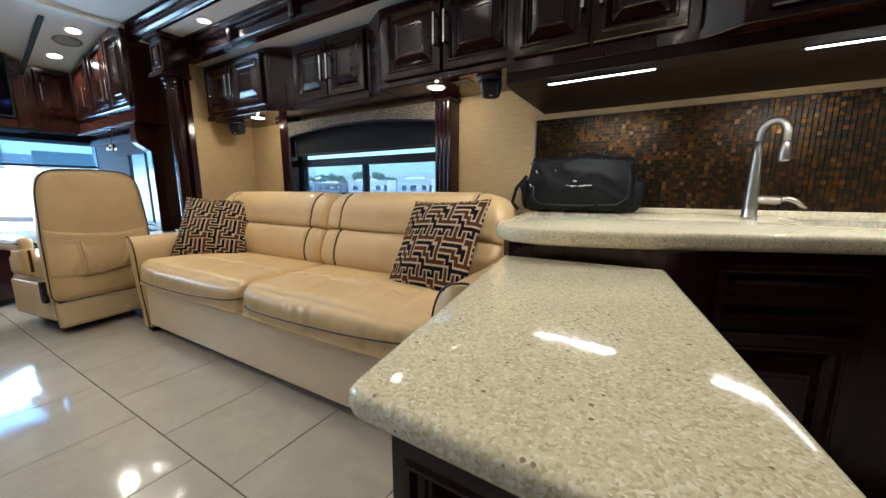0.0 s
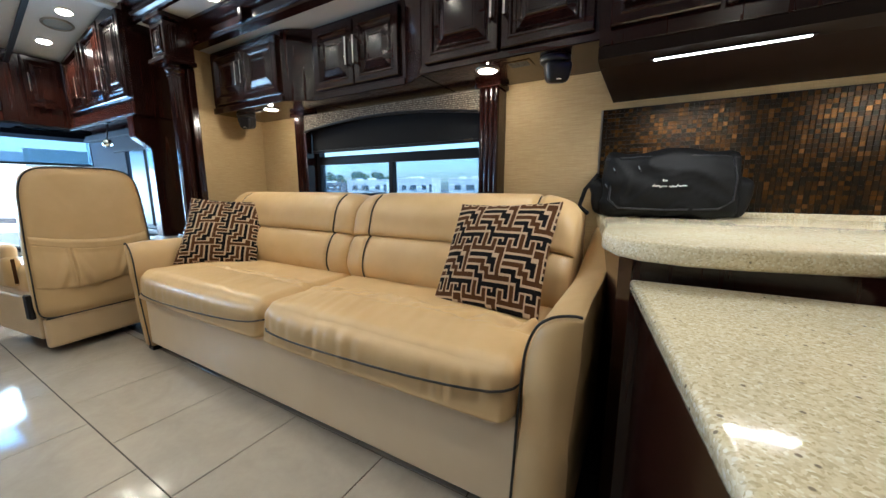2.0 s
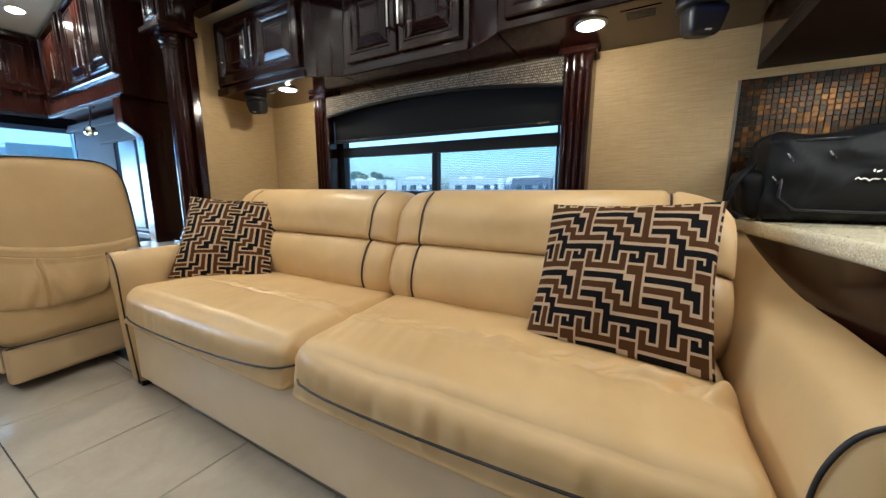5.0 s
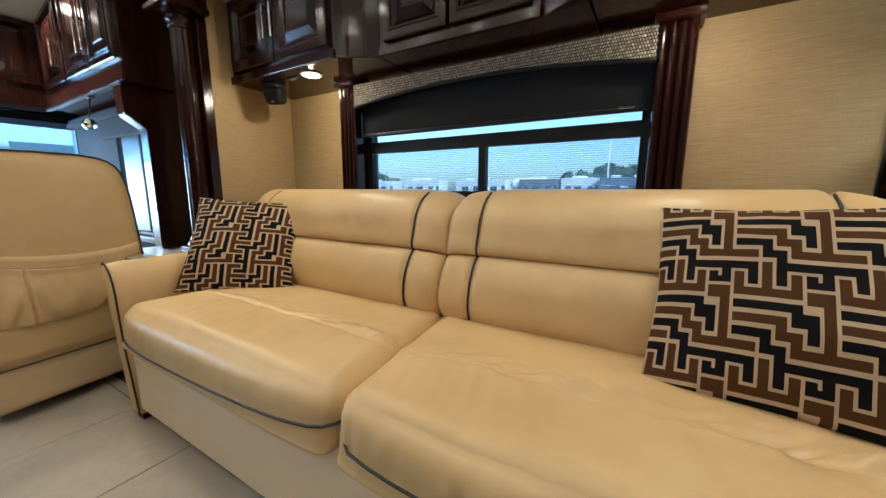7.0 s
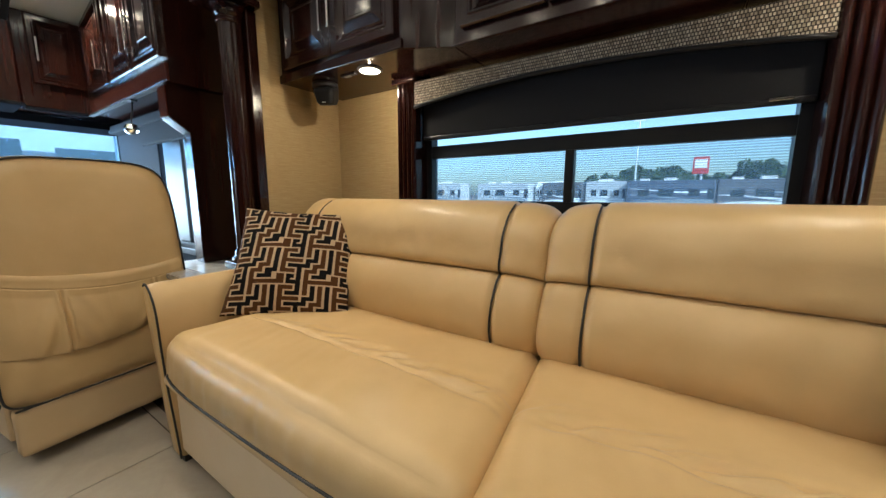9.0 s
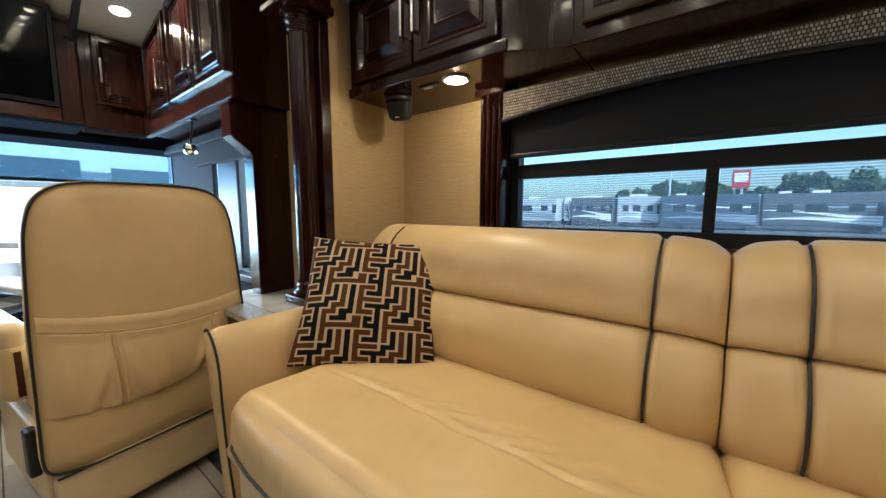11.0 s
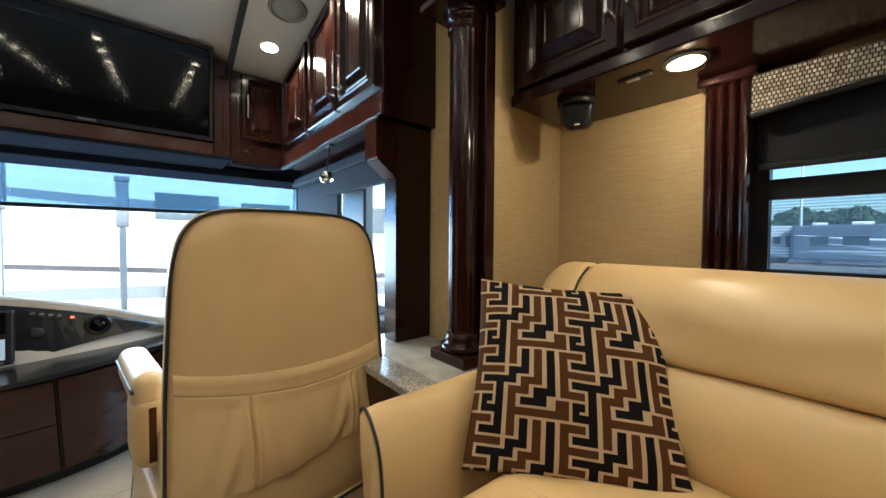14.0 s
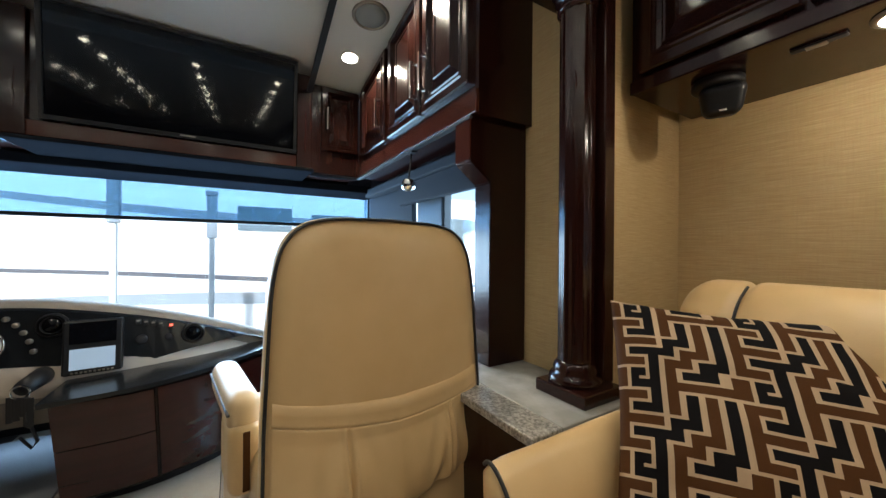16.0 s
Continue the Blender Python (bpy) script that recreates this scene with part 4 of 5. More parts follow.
MID = -1.622
for x0, x1, s in ((SX0 + 0.005, MID + 0.012, 1), (MID + 0.002, SX1 + 0.008, 7)):
    w = x1 - x0
    bm = soft_box((w, 0.62, 0.165), 0.055, (150, 96, 12), seat_shape(s, w))
    bm.transform(pose((x0 + x1) / 2, 1.21, 0.402, -1.5))
    part("seat_cushion", bm, CREAM, sofa, smooth=True)
    za, zb = (0.372, 0.412) if s == 1 else (0.393, 0.430)
    pts = [(x0 + 0.012, 0.96, za + 0.004), (x0 + 0.03, 0.902, za + 0.002)] + [(x0 + w * u, 0.8675 + 0.034 * abs(2 * u - 1) ** 6, za + (zb - za) * u ** 2 - 0.006 * math.sin(math.pi * u)) for u in (0.06 + 0.88 * k / 16 for k in range(17))] + [(x1 - 0.030, 0.893, zb + 0.001), (x1 - 0.010, 0.914, zb + 0.003), (x1 - 0.001, 0.95, zb + 0.006)]
    part("piping", tube(bmesh.new(), pts, 0.0034), PIPING, sofa, "black piping", True)

# backrests: a profile with two rolls, pinched along upright seams
PROFILE = [(1.48, 0.44), (1.452, 0.475), (1.436, 0.53), (1.446, 0.60), (1.474, 0.658), (1.497, 0.684), (1.513, 0.692), (1.499, 0.699), (1.495, 0.720), (1.506, 0.76), (1.524, 0.82), (1.562, 0.872), (1.615, 0.905), (1.675, 0.912), (1.735, 0.895), (1.775, 0.85), (1.79, 0.70), (1.79, 0.40)]


def smooth_profile(pts, n):
    out = []
    m = len(pts) - 1
    for k in range(n + 1):
        f = m * k / n
        i = min(int(f), m - 1)
        t = f - i
        p0, p1, p2, p3 = (Vector(pts[max(0, min(m, i + d))]) for d in (-1, 0, 1, 2))
        out.append(0.5 * ((2 * p1) + (p2 - p0) * t + (2 * p0 - 5 * p1 + 4 * p2 - p3) * t * t + (3 * p1 - p0 - 3 * p2 + p3) * t ** 3))
    return out


def backrest(x0, x1, seams, drop0, drop1, seed):
    bm = bmesh.new()
    prof = smooth_profile(PROFILE, 60)
    cen = Vector((1.66, 0.62))
    xs, nx = [], 96
    for i in range(nx + 1):
        xs.append(x0 + (x1 - x0) * (0.5 - 0.5 * math.cos(math.pi * i / nx)) * 0.35 + (x1 - x0) * (i / nx) * 0.65)
    rings = []
    for x in xs:
        e = min(x - x0, x1 - x)
        k = 0.024 * max(0, 1 - e / 0.05) ** 2
        k += sum(0.016 * math.exp(-((x - s) / 0.010) ** 2) for s in seams)
        ring = []
        for p in prof:
            d = (p - cen).normalized()
            out = p - d * k
            u = (x - x0) / (x1 - x0)
            wob = 0.004 * noise.noise(Vector((x * 7 + seed, p.x * 8, p.y * 9))) + 0.003 * noise.noise(Vector((x * 24 + seed, p.x * 12, p.y * 16)))
            z = out.y - (drop0 * max(0, 1 - u * 6) ** 2 + drop1 * max(0, 1 - (1 - u) * 6) ** 2) * max(0, (p.y - 0.6) / 0.3)
            ring.append(bm.verts.new((x, out.x + wob, z)))
        rings.append(ring)
    for a, b in zip(rings, rings[1:]):
        for k in range(60):
            bm.faces.new((a[k], b[k], b[k + 1], a[k + 1]))
    for rg, flip in ((rings[0], False), (rings[-1], True)):
        bm.faces.new(rg if not flip else rg[::-1])
    bmesh.ops.recalc_face_normals(bm, faces=bm.faces)
    return bm


PIPE_PROFILE = smooth_profile([(y - 0.001, z) for y, z in PROFILE[1:13]], 40)
for x0, x1, seams, drops, s in ((-2.885, -1.702, (-2.765, -1.84), (0.0, 0.02), 3), (-1.698, -0.555, (-1.575, -0.715), (0.02, 0.05), 11)):
    part("backrest", backrest(x0, x1, seams, *drops, s), CREAM, sofa, smooth=True)
    for sx in seams:
        part("piping", tube(bmesh.new(), [(sx, p.x + 0.007, p.y - 0.004) for p in PIPE_PROFILE], 0.0034), PIPING, sofa, "black piping", True)


def sofa_arm(inner, sgn, shape):
    """A padded arm whose top rolls outward; sgn points outward along x."""
    pr = smooth_profile(shape, 60)
    bm = bmesh.new()
    ys = [0.915, 0.919, 0.930, 0.95] + [0.95 + (0.90 if sgn > 0 else 0.78) * i / 22 for i in range(1, 23)]
    rings = []
    c = Vector((0.085, 0.33))
    for y in ys:
        e = max(0, 1 - (y - 0.915) / 0.03) ** 2 * 0.010
        lift = 0.003 * math.sin(max(0, y - 0.93) * 2.4) + (0.15 * (max(0, y - 1.42) / 0.43) ** 1.5 if sgn > 0 else 0)
        ring = []
        for p in pr:
            q = p - (p - c).normalized() * e
            wob = 0.003 * noise.noise(Vector((p.x * 20, y * 9, p.y * 12)))
            ring.append(bm.verts.new((inner + sgn * (q.x + wob), y, q.y + lift * max(0, (p.y - 0.4) / 0.25))))
        rings.append(ring)
    for a, b in zip(rings, rings[1:]):
        for k in range(60):
            bm.faces.new((a[k], b[k], b[k + 1], a[k + 1]))
    bm.faces.new(rings[0])
    bm.faces.new(rings[-1][::-1])
    bmesh.ops.recalc_face_normals(bm, faces=bm.faces)
    line = [(inner + sgn * (p.x - 0.002), 0.917, p.y + 0.001) for p in pr[:40]]
    return bm, line


RIGHT_ARM = [(0.0, 0.03), (0.008, 0.18), (0.015, 0.36), (0.024, 0.50), (0.034, 0.56), (0.055, 0.608), (0.085, 0.634), (0.120, 0.646), (0.150, 0.648), (0.157, 0.636), (0.156, 0.54), (0.150, 0.36), (0.145, 0.18), (0.142, 0.03)]
LEFT_ARM = [(0.0, 0.03), (0.025, 0.16), (0.052, 0.30), (0.064, 0.42), (0.070, 0.52), (0.086, 0.575), (0.112, 0.610), (0.138, 0.626), (0.154, 0.622), (0.160, 0.600), (0.150, 0.50), (0.125, 0.34), (0.095, 0.18), (0.055, 0.03)]
for inner, sgn, shape in ((-2.74, -1, LEFT_ARM), (-0.582, 1, RIGHT_ARM)):
    bm, line = sofa_arm(inner, sgn, shape)
    part("arm", bm, CREAM, sofa, smooth=True)
    part("piping", tube(bmesh.new(), line, 0.0036), PIPING, sofa, "black piping", True)
for x in (-2.78, -0.50):
    for y in (0.96, 1.68):
        part("foot", boxed((x - 0.03, y - 0.03, 0.0), (x + 0.03, y + 0.03, 0.045), 0.004), BLACK, sofa)


# ---------- pillows with a maze pattern ----------
# one repeat of the velvet: eight columns by seven rows, stroke by stroke
STROKES = [
    ("k", "03 04 05 06 00 01"), ("k", "01 71 61"), ("k", "06 76 66 65 75"), ("k", "03 73 63"),
    ("k", "20 21 22 12 13 03"), ("k", "40 41 42 43 44 34 35 25"),
    ("b", "50 51 52 53 54"), ("b", "50 60 70"), ("b", "52 62 72 02"), ("b", "54 64 74"),
    ("b", "30 31 32 33 23 24 14 15 16 10 11"), ("b", "16 26 36 46 56 55"),
]
COLS, ROWS = 8, 7
COL_W = ((34, 18), (34, 18), (34, 18), (34, 18), (34, 18), (34, 13), (28, 0.6), (22, 12))
ROW_W = ((29, 10),) * 7
REPEAT_X, REPEAT_Y = 0.200, 0.151
MOTIF = {}
for ink, path in STROKES:
    nodes = [(int(s[0]), int(s[1])) for s in path.split()]
    for a, b in itertools.zip_longest(nodes, nodes[1:]):
        MOTIF[2 * a[0], 2 * a[1]] = ink
        if b is not None:
            dx, dy = (b[0] - a[0] + 4) % COLS - 4, (b[1] - a[1] + 3) % ROWS - 3
            MOTIF[(2 * a[0] + dx) % (2 * COLS), (2 * a[1] + dy) % (2 * ROWS)] = ink


# widened steps
for band in (8, 9, 10):
    MOTIF[7, band] = "k"
for band in (10, 11, 12):
    MOTIF[9, band] = "b"


def stripe_lines(widths, repeat, start, size):
    """Grid lines from 0 to size along one side of the cloth, each with the motif band that follows it."""
    total = sum(w + g for w, g in widths)
    edges, p = [], 0.0
    for k, (w, g) in enumerate(widths):
        edges += [(p, 2 * k), (p + w, 2 * k + 1)]
        p += w + g
    out = []
    for rep in range(-3, 5):
        for k, (p, band) in enumerate(edges):
            q = edges[k + 1][0] if k + 1 < len(edges) else total
            p0, p1 = start + repeat * (rep + p / total), start + repeat * (rep + q / total)
            n = 2 if p1 - p0 > 0.006 else 1
            out += [(p0 + (p1 - p0) * i / n, band) for i in range(n)]
    inside = [(p, band) for p, band in out if 0.0005 < p < size - 0.0005]
    first = [band for p, band in out if p <= 0.0005][-1]
    return [(0.0, first)] + inside + [(size, 0)]


def pillow(name, label, m, turn, across, down, seed):
    """A square pillow in local x-y, puffed along z; across and down shift the motif."""
    half = 0.232
    side = 2 * half
    xs = stripe_lines(COL_W, REPEAT_X, across, side)
    ys = stripe_lines(ROW_W, REPEAT_Y, down, side)
    if turn:
        gx, gy = ys, xs
    else:
        gx, gy = xs, [(side - p, 0) for p, band in ys[::-1]]
    bands_y = [band for p, band in ys[:-1]][::-1]
    nx, ny = len(gx) - 1, len(gy) - 1
    bm = bmesh.new()
    verts = {}

    def vert(s, i, j):
        key = (0 if i in (0, nx) or j in (0, ny) else s, i, j)
        if key not in verts:
            u, v = gx[i][0] / half - 1, gy[j][0] / half - 1
            fat = (max(0, 1 - u * u) * max(0, 1 - v * v)) ** 0.55
            pinch = 1 - 0.060 * (1 - abs(u) ** 1.6) * v ** 4
            pinch2 = 1 - 0.060 * (1 - abs(v) ** 1.6) * u ** 4
            h = (0.056 if s == 0 else -0.034) * fat
            h += (0.010 * noise.noise(Vector((u * 1.9 + seed, v * 1.9, s))) + 0.004 * noise.noise(Vector((u * 5 + seed, v * 5, s + 3)))) * fat ** 0.5
            edge = max(abs(u), abs(v)) ** 10 * 0.005 * noise.noise(Vector((u * 5, v * 5, seed)))
            verts[key] = bm.verts.new((u * half * pinch2, v * half * pinch, h + edge))
        return verts[key]

    for s in (0, 1):
        for i in range(nx):
            for j in range(ny):
                q = [vert(s, i, j), vert(s, i + 1, j), vert(s, i + 1, j + 1), vert(s, i, j + 1)]
                f = bm.faces.new(q if s == 0 else q[::-1])
                band = (gy[j][1], gx[i][1]) if turn else (gx[i][1], bands_y[j])
                f.material_index = {"k": 0, "b": 1}.get(MOTIF.get(band), 2)
                f.smooth = True
    p = link(name, bm, [PIL_BLACK, PIL_BROWN, PIL_CREAM])
    p.matrix_world = m
    return tagged(p, label, "pillow", "sofa pillows")


def standing(bl, br, tl):
    """A pose whose x runs bottom left to bottom right and whose y runs bottom to top."""
    bl, br, tl = Vector(bl), Vector(br), Vector(tl)
    x = (br - bl).normalized()
    z = x.cross(tl - bl).normalized()
    y = z.cross(x)
    c = (br + tl) / 2
    mm = Matrix((x, y, z)).transposed().to_4x4()
    mm.translation = c + z * 0.016
    return mm


pillow("throw_pillow", "brown, black and cream maze pillow leaning on the sofa arm", standing((-2.7645, 1.1115, 0.481), (-2.4225, 1.4055, 0.454), (-2.9235, 1.3015, 0.858)), False, 0.059, 0.048, 4)
pillow("throw_pillow", "brown, black and cream maze pillow leaning on the backrest", standing((-1.049, 1.328, 0.466), (-0.618, 1.268, 0.486), (-1.046, 1.560, 0.850)), True, 0.087, 0.005, 9)

# ---------- cab seat ----------
seat = thing("captains_chair", "cream leather captain's chair with black piping", "chair")
seat.matrix_world = pose(-3.19, 0.882, 0, 0, 0, 8)
# local: the rear of the backrest faces +x, y across


def back_outline(n=72):
    pts = []
    for k in range(n):
        a = 2 * math.pi * k / n
        c, s = math.cos(a), math.sin(a)
        y = abs(c) ** 0.36 * (1 if c > 0 else -1)
        z = abs(s) ** (0.30 if s > 0 else 0.08) * (1 if s > 0 else -1)
        pts.append((y, z))
    return pts


def chair_back():
    bm = bmesh.new()
    rings = []
    for dx, k in ((-0.14, 0.74), (-0.12, 0.86), (-0.07, 0.955), (-0.03, 0.99), (-0.010, 1.0), (0.0, 0.985), (0.010, 0.80), (0.016, 0.5), (0.018, 0.15)):
        ring = []
        for y, z in back_outline():
            zz = 0.63 + 0.42 * z * (1 - (1 - k) * 0.65)
            width = 0.274 + 0.024 * max(0, min(1, (0.95 - zz) / 0.5))
            lean = -0.05 * (zz - 0.2)
            crown = 0.012 * (1 - y * y) if z > 0 else 0
            ring.append(bm.verts.new((dx + lean + 0.003 * noise.noise(Vector((y * 4, zz * 9, 2))), y * width * (1 - (1 - k) * 0.75), zz + crown)))
        rings.append(ring)
    n = len(rings[0])
    for a, b in zip(rings, rings[1:]):
        for k in range(n):
            bm.faces.new((a[k], a[(k + 1) % n], b[(k + 1) % n], b[k]))
    bm.faces.new(rings[0][::-1])
    bm.faces.new(rings[-1])
    bmesh.ops.recalc_face_normals(bm, faces=bm.faces)
    line = [v.co.copy() for v in rings[5]]
    return bm, line


bm, line = chair_back()
part("backrest", bm, CREAM, seat, smooth=True)
part("piping", tube(bmesh.new(), [p + Vector((0.004, 0, 0)) for p in line], 0.0036, 8, True), PIPING, seat, "black piping", True)


def back_x(y, z):
    """The rear face of the backrest at a place across and up."""
    k = min(1.0, abs(y) / 0.288)
    return -0.05 * (z - 0.2) + (0.010 * (0.985 - k) / 0.185 if k > 0.8 else 0.010 + 0.006 * (0.8 - k) / 0.3)


PLEATS = (-0.45, 0.585)


def pocket_top(u):
    return 0.584 - 0.020 * u + 0.036 * u * u


def seat_pocket():
    bm = bmesh.new()
    nu, nv = 150, 40
    g = []
    for j in range(nv + 1):
        row = []
        for i in range(nu + 1):
            u, v = 2 * i / nu - 1, j / nv
            low = 0.375 + 0.012 * math.sin(3 * u) + 0.020 * u * u
            z = low + (pocket_top(u) - low) * v
            y = u * (0.276 + 0.008 * (1 - v))
            x = back_x(y, z) + 0.003 + (0.004 + 0.022 * math.sin(math.pi * min(1, v * 1.15)) ** 0.8 * (1 - v * 0.6)) * (1 - abs(u) ** 8)
            for c in PLEATS:
                d = u - c - 0.03 * (1 - v) * (1 if c < 0 else -1)
                open_ = math.sin(math.pi * (0.12 + 0.8 * v)) * (1.0 if c < 0 else 0.7)
                x += open_ * (0.011 * math.exp(-((d + 0.030) / 0.022) ** 2) + 0.009 * math.exp(-((d - 0.034) / 0.024) ** 2) - 0.016 * math.exp(-(d / 0.013) ** 2))
                slack = math.exp(-((abs(d) - 0.16) / 0.12) ** 2) * (1 - v)
                x += slack * 0.007 * math.sin(26 * abs(d) + 9 * v)
            x += 0.006 * noise.noise(Vector((u * 5, v * 2.5, 7))) * (1 - v)
            if j == 0 or abs(u) > 0.992:
                x = back_x(y, z) - 0.004
            row.append(bm.verts.new((x, y, z)))
        g.append(row)
    for a, b in zip(g, g[1:]):
        for i in range(nu):
            bm.faces.new((a[i], a[i + 1], b[i + 1], b[i]))
    top = [bm.verts.new(v.co + Vector((-0.02, 0, -0.004))) for v in g[-1]]
    for i in range(nu):
        bm.faces.new((g[-1][i], g[-1][i + 1], top[i + 1], top[i]))
    bmesh.ops.recalc_face_normals(bm, faces=bm.faces)
    return bm


def pocket_band():
    """The flat welted band above the pocket, a little proud of the backrest."""
    bm = bmesh.new()
    g = []
    for k in range(61):
        u = -1 + k / 30
        z1, z0 = 0.6363 - 0.014 * u + 0.0347 * u * u, pocket_top(u)
        y = 0.272 * u
        g.append([bm.verts.new((back_x(y, z) + o, y, z)) for z, o in ((z0 - 0.004, -0.003), (z0, 0.0065), (z0 + 0.006, 0.0045), ((z0 + z1) / 2, 0.0065), (z1 - 0.004, 0.005), (z1, -0.003))])
    for a, b in zip(g, g[1:]):
        for q in range(5):
            bm.faces.new((a[q], b[q], b[q + 1], a[q + 1]))
    bmesh.ops.recalc_face_normals(bm, faces=bm.faces)
    return bm


pk = part("pocket", seat_pocket(), CREAM, seat, "gathered leather map pocket", True)
part("pocket_band", pocket_band(), CREAM, pk, "stitched leather band", True)
bm = soft_box((0.05, 0.555, 0.17), 0.014, (6, 30, 10), lambda p, q: p + Vector((0.004 * noise.noise(p * 9), 0, 0)))
bm.transform(pose(-0.01, 0, 0.135))
part("skirt", bm, CREAM_B, seat, "plain cream rear skirt", True)
part("skirt_piping", tube(bmesh.new(), [(0.018, -0.275, 0.222), (0.02, 0.0, 0.222), (0.018, 0.275, 0.222)], 0.004), PIPING, seat, "black piping", True)
bm = soft_box((0.50, 0.54, 0.17), 0.05, (24, 24, 10), lambda p, q: p + Vector((0, 0, 0.02 * max(0, q.z) * (1 - q.x ** 2) * (1 - q.y ** 2))))
bm.transform(pose(-0.36, 0, 0.42))
part("seat", bm, CREAM, seat, smooth=True)
part("seat_box", boxed((-0.58, -0.27, 0.20), (-0.05, 0.27, 0.36), 0.02), CREAM_B, seat, smooth=False)
part("side_valance", boxed((-0.56, -0.285, 0.10), (-0.04, -0.262, 0.33), 0.008), CREAM_B, seat)
part("recline_lever", boxed((-0.10, -0.312, 0.22), (-0.05, -0.286, 0.36), 0.008), BLACK, seat, "black recline lever")
part("pedestal", boxed((-0.52, -0.18, 0.0), (-0.12, 0.18, 0.20), 0.01), BLACK, seat)
for s in (-1, 1):
    bm = soft_box((0.36, 0.076, 0.10), 0.034, (20, 8, 8))
    bm.transform(pose(-0.42, s * 0.278, 0.580))
    ar = part("armrest", bm, CREAM_B, seat, "padded cream armrest", True)
    bm = soft_box((0.16, 0.074, 0.180), 0.028, (10, 8, 10))
    bm.transform(pose(-0.31, s * 0.278, 0.474))
    part("armrest_drop", bm, CREAM, ar, smooth=True)
    part("zip", boxed((-0.2335, s * 0.278 - 0.008, 0.402), (-0.2285, s * 0.278 + 0.008, 0.545), 0.002), PIL_BROWN, ar, "brown zip tape")
    part("armrest_piping", tube(bmesh.new(), [(-0.59 + 0.35 * k / 10, s * 0.316, 0.590) for k in range(11)], 0.004), PIPING, ar, smooth=True)

# ---------- dashboard ----------
dash = thing("dashboard", "beige dashboard with satin black instrument panel", "dashboard")


def dash_curve(k):
    """Front line of the dash from the driver (k = 0) to the side wall (k = 1)."""
    y = -1.1 + 2.55 * k
    x = -4.36 - 0.20 * max(0, y) ** 1.5
    return x, y


def sweep(profile_at, n=60):
    bm = bmesh.new()
    rings = []
    for i in range(n + 1):
        k = i / n
        x, y = dash_curve(k)
        rings.append([bm.verts.new((x + dx, y, z)) for dx, z in profile_at(k, y)])
    m = len(rings[0])
    for a, b in zip(rings, rings[1:]):
        for q in range(m):
            bm.faces.new((a[q], b[q], b[(q + 1) % m], a[(q + 1) % m]))
    bm.faces.new(rings[0][::-1])
    bm.faces.new(rings[-1])
    bmesh.ops.recalc_face_normals(bm, faces=bm.faces)
    return bm


def dash_top(y):
    return 0.775 - 0.20 * max(0, min(1.4, (y + 0.2) / 0.8)) ** 1.7


part("cowl", sweep(lambda k, y: [(0.02, dash_top(y) - 0.02), (0.0, dash_top(y) + 0.006), (-0.05, dash_top(y) + 0.012), (-0.11, dash_top(y) - 0.004), (-0.20, dash_top(y) - 0.08), (-0.60, 0.40), (-0.60, 0.30), (-0.02, 0.30)]), COWL, dash, "grey-beige padded cowl", True)


def panel_depth(y):
    return 0.225 - 0.215 * max(0, min(1, (y - 0.18) / 0.43))


part("instrument_panel", sweep(lambda k, y: [(0.024, dash_top(y) - 0.014), (0.040, dash_top(y) - 0.02), (0.060, dash_top(y) - panel_depth(y)), (0.02, dash_top(y) - panel_depth(y))]), SATIN_BLACK, dash, "satin black instrument panel")
part("lower_pad", sweep(lambda k, y: [(0.0, dash_top(y) - 0.05), (0.03, dash_top(y) - 0.08), (0.075, 0.46), (0.05, 0.42), (-0.1, 0.42)]), PAD, dash, "grey lower pad", True)


def on_dash(y, z, out=0.0):
    k = (y + 1.1) / 2.55
    x, yy = dash_curve(k)
    x2, y2 = dash_curve(k + 0.01)
    t = Vector((x2 - x, y2 - yy, 0)).normalized()
    n = Vector((t.y, -t.x, 0.12)).normalized()
    top = dash_top(y)
    f = (top - z) / max(0.03, panel_depth(y))
    return facing(Vector((x + 0.040 + 0.022 * f, y, z)) + n * out, t, n)


for y, z in ((-0.039, 0.689), (0.391, 0.602)):
    v = part("air_vent", lathe(bmesh.new(), [(0.045, -0.01), (0.045, 0.008), (0.038, 0.014), (0.034, 0.008)], 28, on_dash(y, z)), BLACK, dash, "round black air vent", True)
    part("vent_ring", tube(bmesh.new(), [on_dash(y, z, 0.013) @ Vector((0.036 * math.cos(a), 0.036 * math.sin(a), 0)) for a in (2 * math.pi * k / 24 for k in range(24))], 0.003, 6, True), BLACK_GLOSS, v)
    part("vent_ball", lathe(bmesh.new(), [(0.030, 0.0), (0.027, 0.012), (0.018, 0.020), (0.004, 0.023)], 20, on_dash(y, z)), BLACK_GLOSS, v, smooth=True)
bm = bmesh.new()
add_box(bm, (-0.086, -0.105, 0.0), (0.086, 0.10, 0.03), 0.008, on_dash(0.078, 0.600))
con = part("screen_console", bm, BLACK, dash, "black centre console with two screens")
bm = bmesh.new()
add_box(bm, (-0.066, 0.012, 0.030), (0.066, 0.092, 0.033), 0.0, on_dash(0.078, 0.600))
part("screen", bm, BLACK_GLOSS, con)
bm = bmesh.new()
add_box(bm, (-0.064, -0.085, 0.030), (0.064, -0.008, 0.033), 0.0, on_dash(0.078, 0.600))
part("screen", bm, LCD, con, "lit pale blue screen")
for i in range(10):
    bm = bmesh.new()
    add_box(bm, (-0.060 + 0.0125 * i, -0.100, 0.03), (-0.052 + 0.0125 * i, -0.093, 0.033), 0.001, on_dash(0.078, 0.600))
    part("button", bm, STEEL, con)
